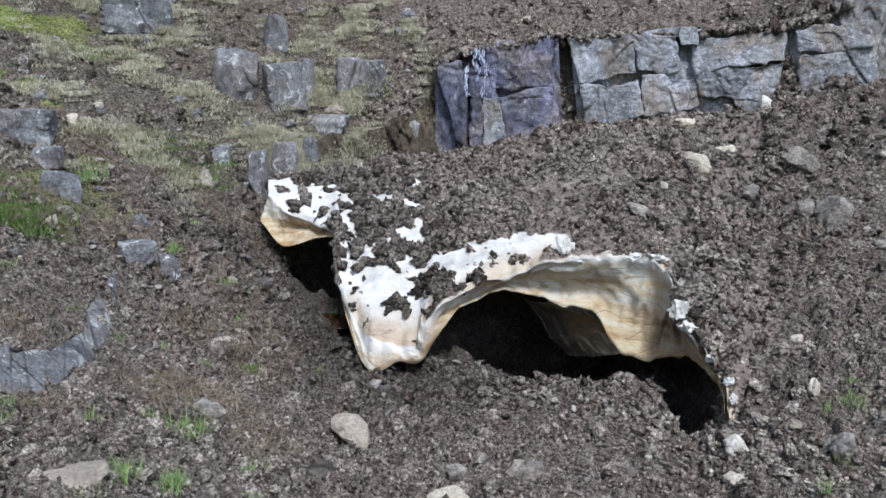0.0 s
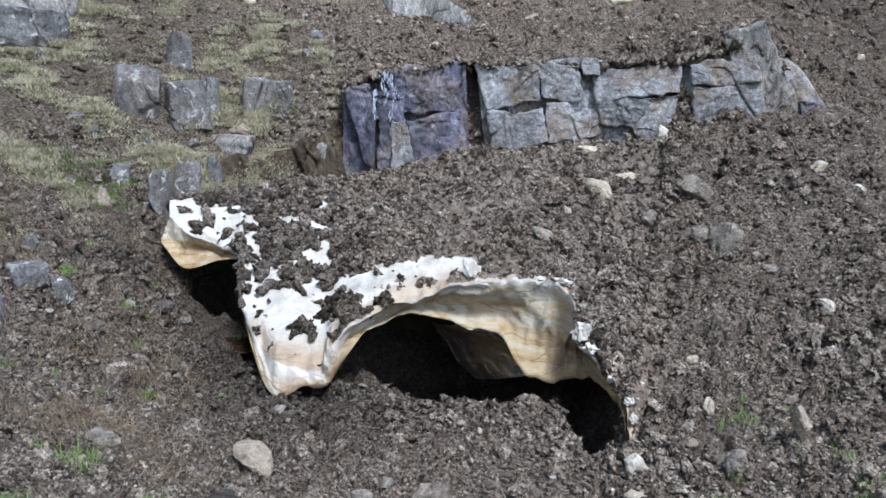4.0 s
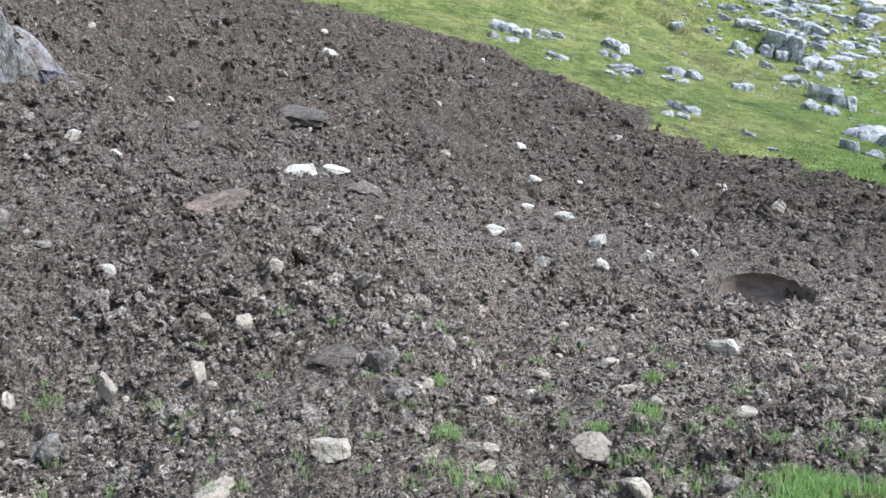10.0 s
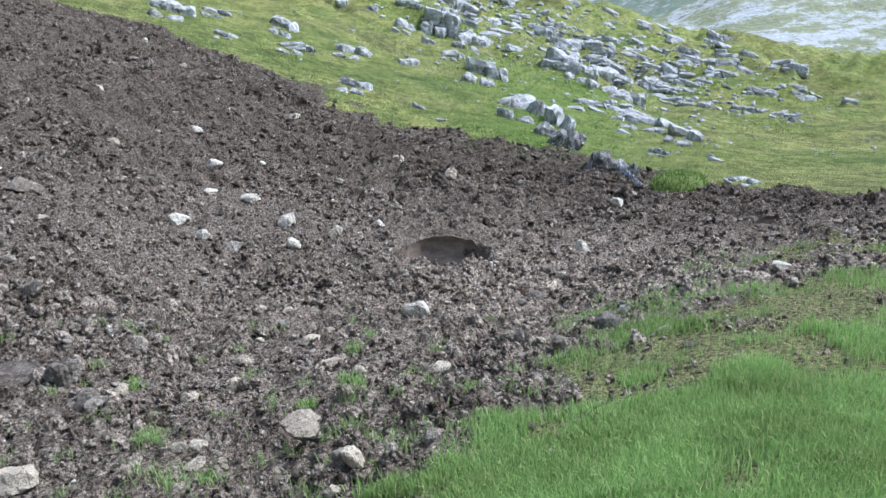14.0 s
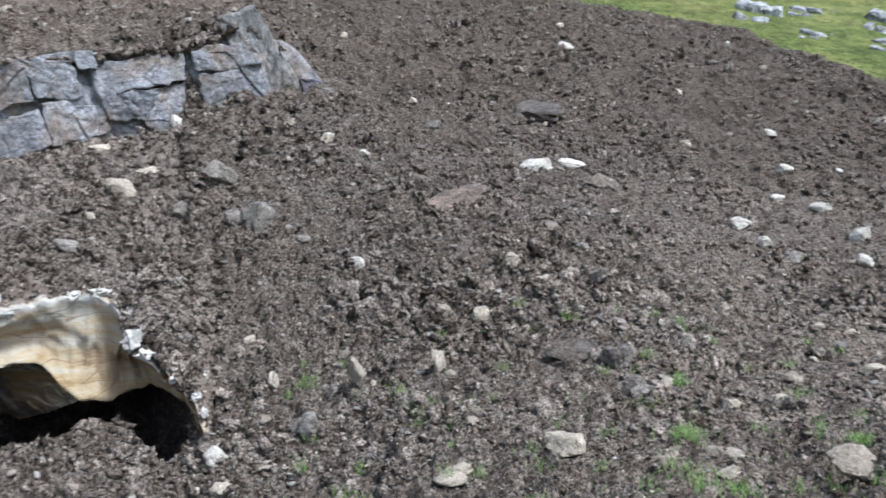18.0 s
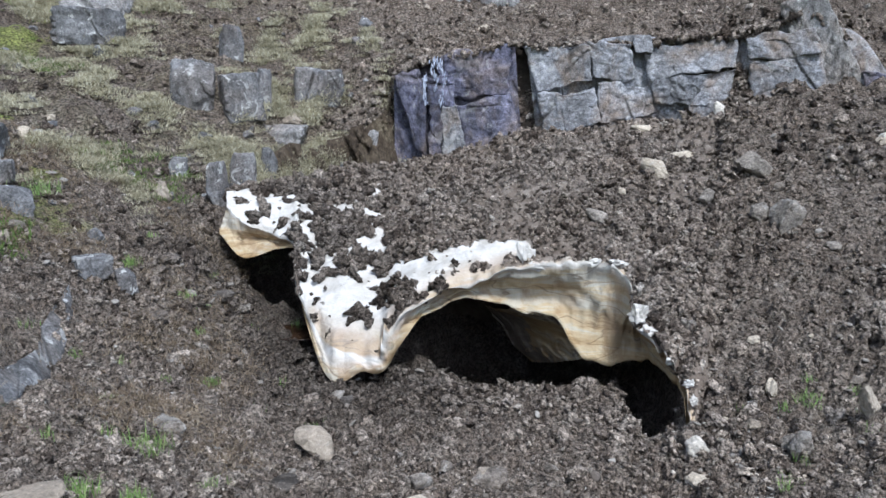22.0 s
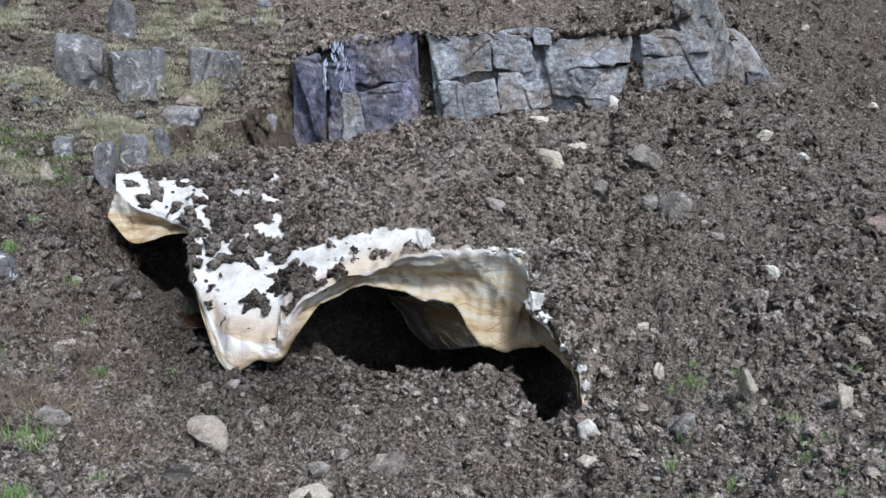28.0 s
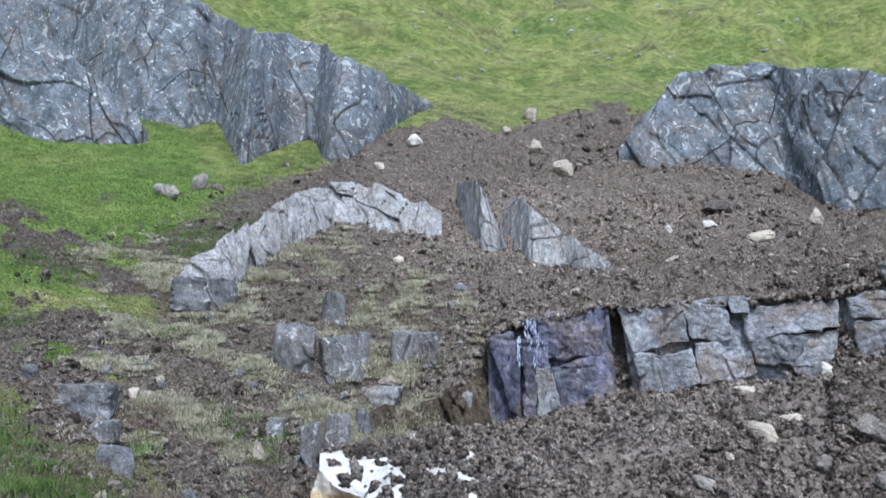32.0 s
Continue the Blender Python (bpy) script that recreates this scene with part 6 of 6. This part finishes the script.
def puddle_material():
    k = Mat("peaty_water", 0.08, 0.5)
    return k.done((0.03, 0.017, 0.01), (k.noise(6, 2), 0.004))


p, n, d = spot(-15.6, -18.0, True)
v, f = ball(3)
flat = v * np.array((0.6, 0.36, 0.02))
flat[:, :2] *= (1 + 0.18 * np.sin(3 * np.arctan2(v[:, 1], v[:, 0])))[:, None]
pool = new("puddle", mesh_of("puddle", flat, f, puddle_material()))
pool.location = p - Vector((0, 0, 0.0))
def water_material():
    k = Mat("falling_water", 0.15, 0.5)
    return k.done(k.ramp(k.noise(8, 4, 0.6, (3, 3, 0.3)), (0.4, (0.2, 0.23, 0.32)), (0.6, (0.55, 0.6, 0.72))), (k.noise(20, 3), 0.02))


def trickle(name, points, r, wide, label):
    """Broken white runs of water down the rock."""
    rt = np.random.default_rng(int(abs(points[0][0]) * 100))
    n = len(points)
    t = rt.uniform(0, n - 1, 50)
    a = np.interp(t, range(n), [q[0] for q in points]) + rt.normal(0, wide, 50)
    e = np.interp(t, range(n), [q[1] for q in points])
    p = np.stack([r * np.sin(np.radians(a)), r * np.cos(np.radians(a)), EYE + r * np.tan(np.radians(e))], 1)
    size = np.stack([rt.uniform(0.006, 0.016, 50), rt.uniform(0.006, 0.016, 50), rt.uniform(0.02, 0.07, 50)], 1) * r / 17
    v, f = ball(1)
    vs = (v[None] * size[:, None] + p[:, None]).reshape(-1, 3)
    fs = (f[None] + (np.arange(50) * len(v))[:, None, None]).reshape(-1, 3)
    return tagged(tri_mesh(name, vs, fs, water_material()), label, "water", kind="stuff")


trickle("water_trickle", ((-5.6, 0.3), (-5.4, -0.3), (-5.0, -1.0), (-5.15, -2.0), (-5.3, -2.9)), 17.04, 0.12, "thin white trickle running over wet rock")
trickle("water_trickle", ((-5.75, 0.2), (-5.9, -0.6), (-5.6, -1.2), (-5.7, -2.0)), 17.1, 0.09, "thin white trickle running over wet rock")
p, n, d = spot(81.2, -9.0)
p, n, d = spot(84.6, -9.6)
hummock = new("moss_hummock")
hummock.location = p
bpy.context.view_layer.update()
tagged(hummock, "soft bright green moss hummock beside the burn", "moss hummock")
v, f = ball(4)
v = v * (1 + 0.12 * wave(v[:, 0] + 3, v[:, 1] + v[:, 2], 0.5, 97) + 0.05 * wave(v[:, 0], v[:, 2] + 5, 0.2, 98))[:, None] * np.array((1.0, 0.8, 0.42)) * d * 0.042
moss = new("moss", mesh_of("moss", v, f, blade_material("moss", (0.1, 0.15, 0.035), (0.22, 0.3, 0.08), (0.3, 0.36, 0.11))))
moss.parent = hummock
top = v[v[:, 2] > 0] + np.array(p)
sward = blades("grass", tufts(top, 5, 0.06, 98), 0.13, 0.01, 1.2, LUSH, 99)
sward.parent, sward.matrix_parent_inverse = hummock, hummock.matrix_world.inverted()
p, n, d = spot(81.2, -9.0)
trickle("water_trickle", ((80.7, -8.3), (81.0, -8.7), (81.5, -9.0), (81.9, -9.5)), math.hypot(p.x, p.y) - 0.8, 0.12, "small white waterfall beside green moss")
trickle("water_trickle", ((-6.4, -0.9), (-6.5, -1.8), (-6.4, -2.8)), 17.12, 0.07, "thin white trickle running over wet rock")
tagged(pool, "shallow brown peaty puddle beside the snow", "puddle")
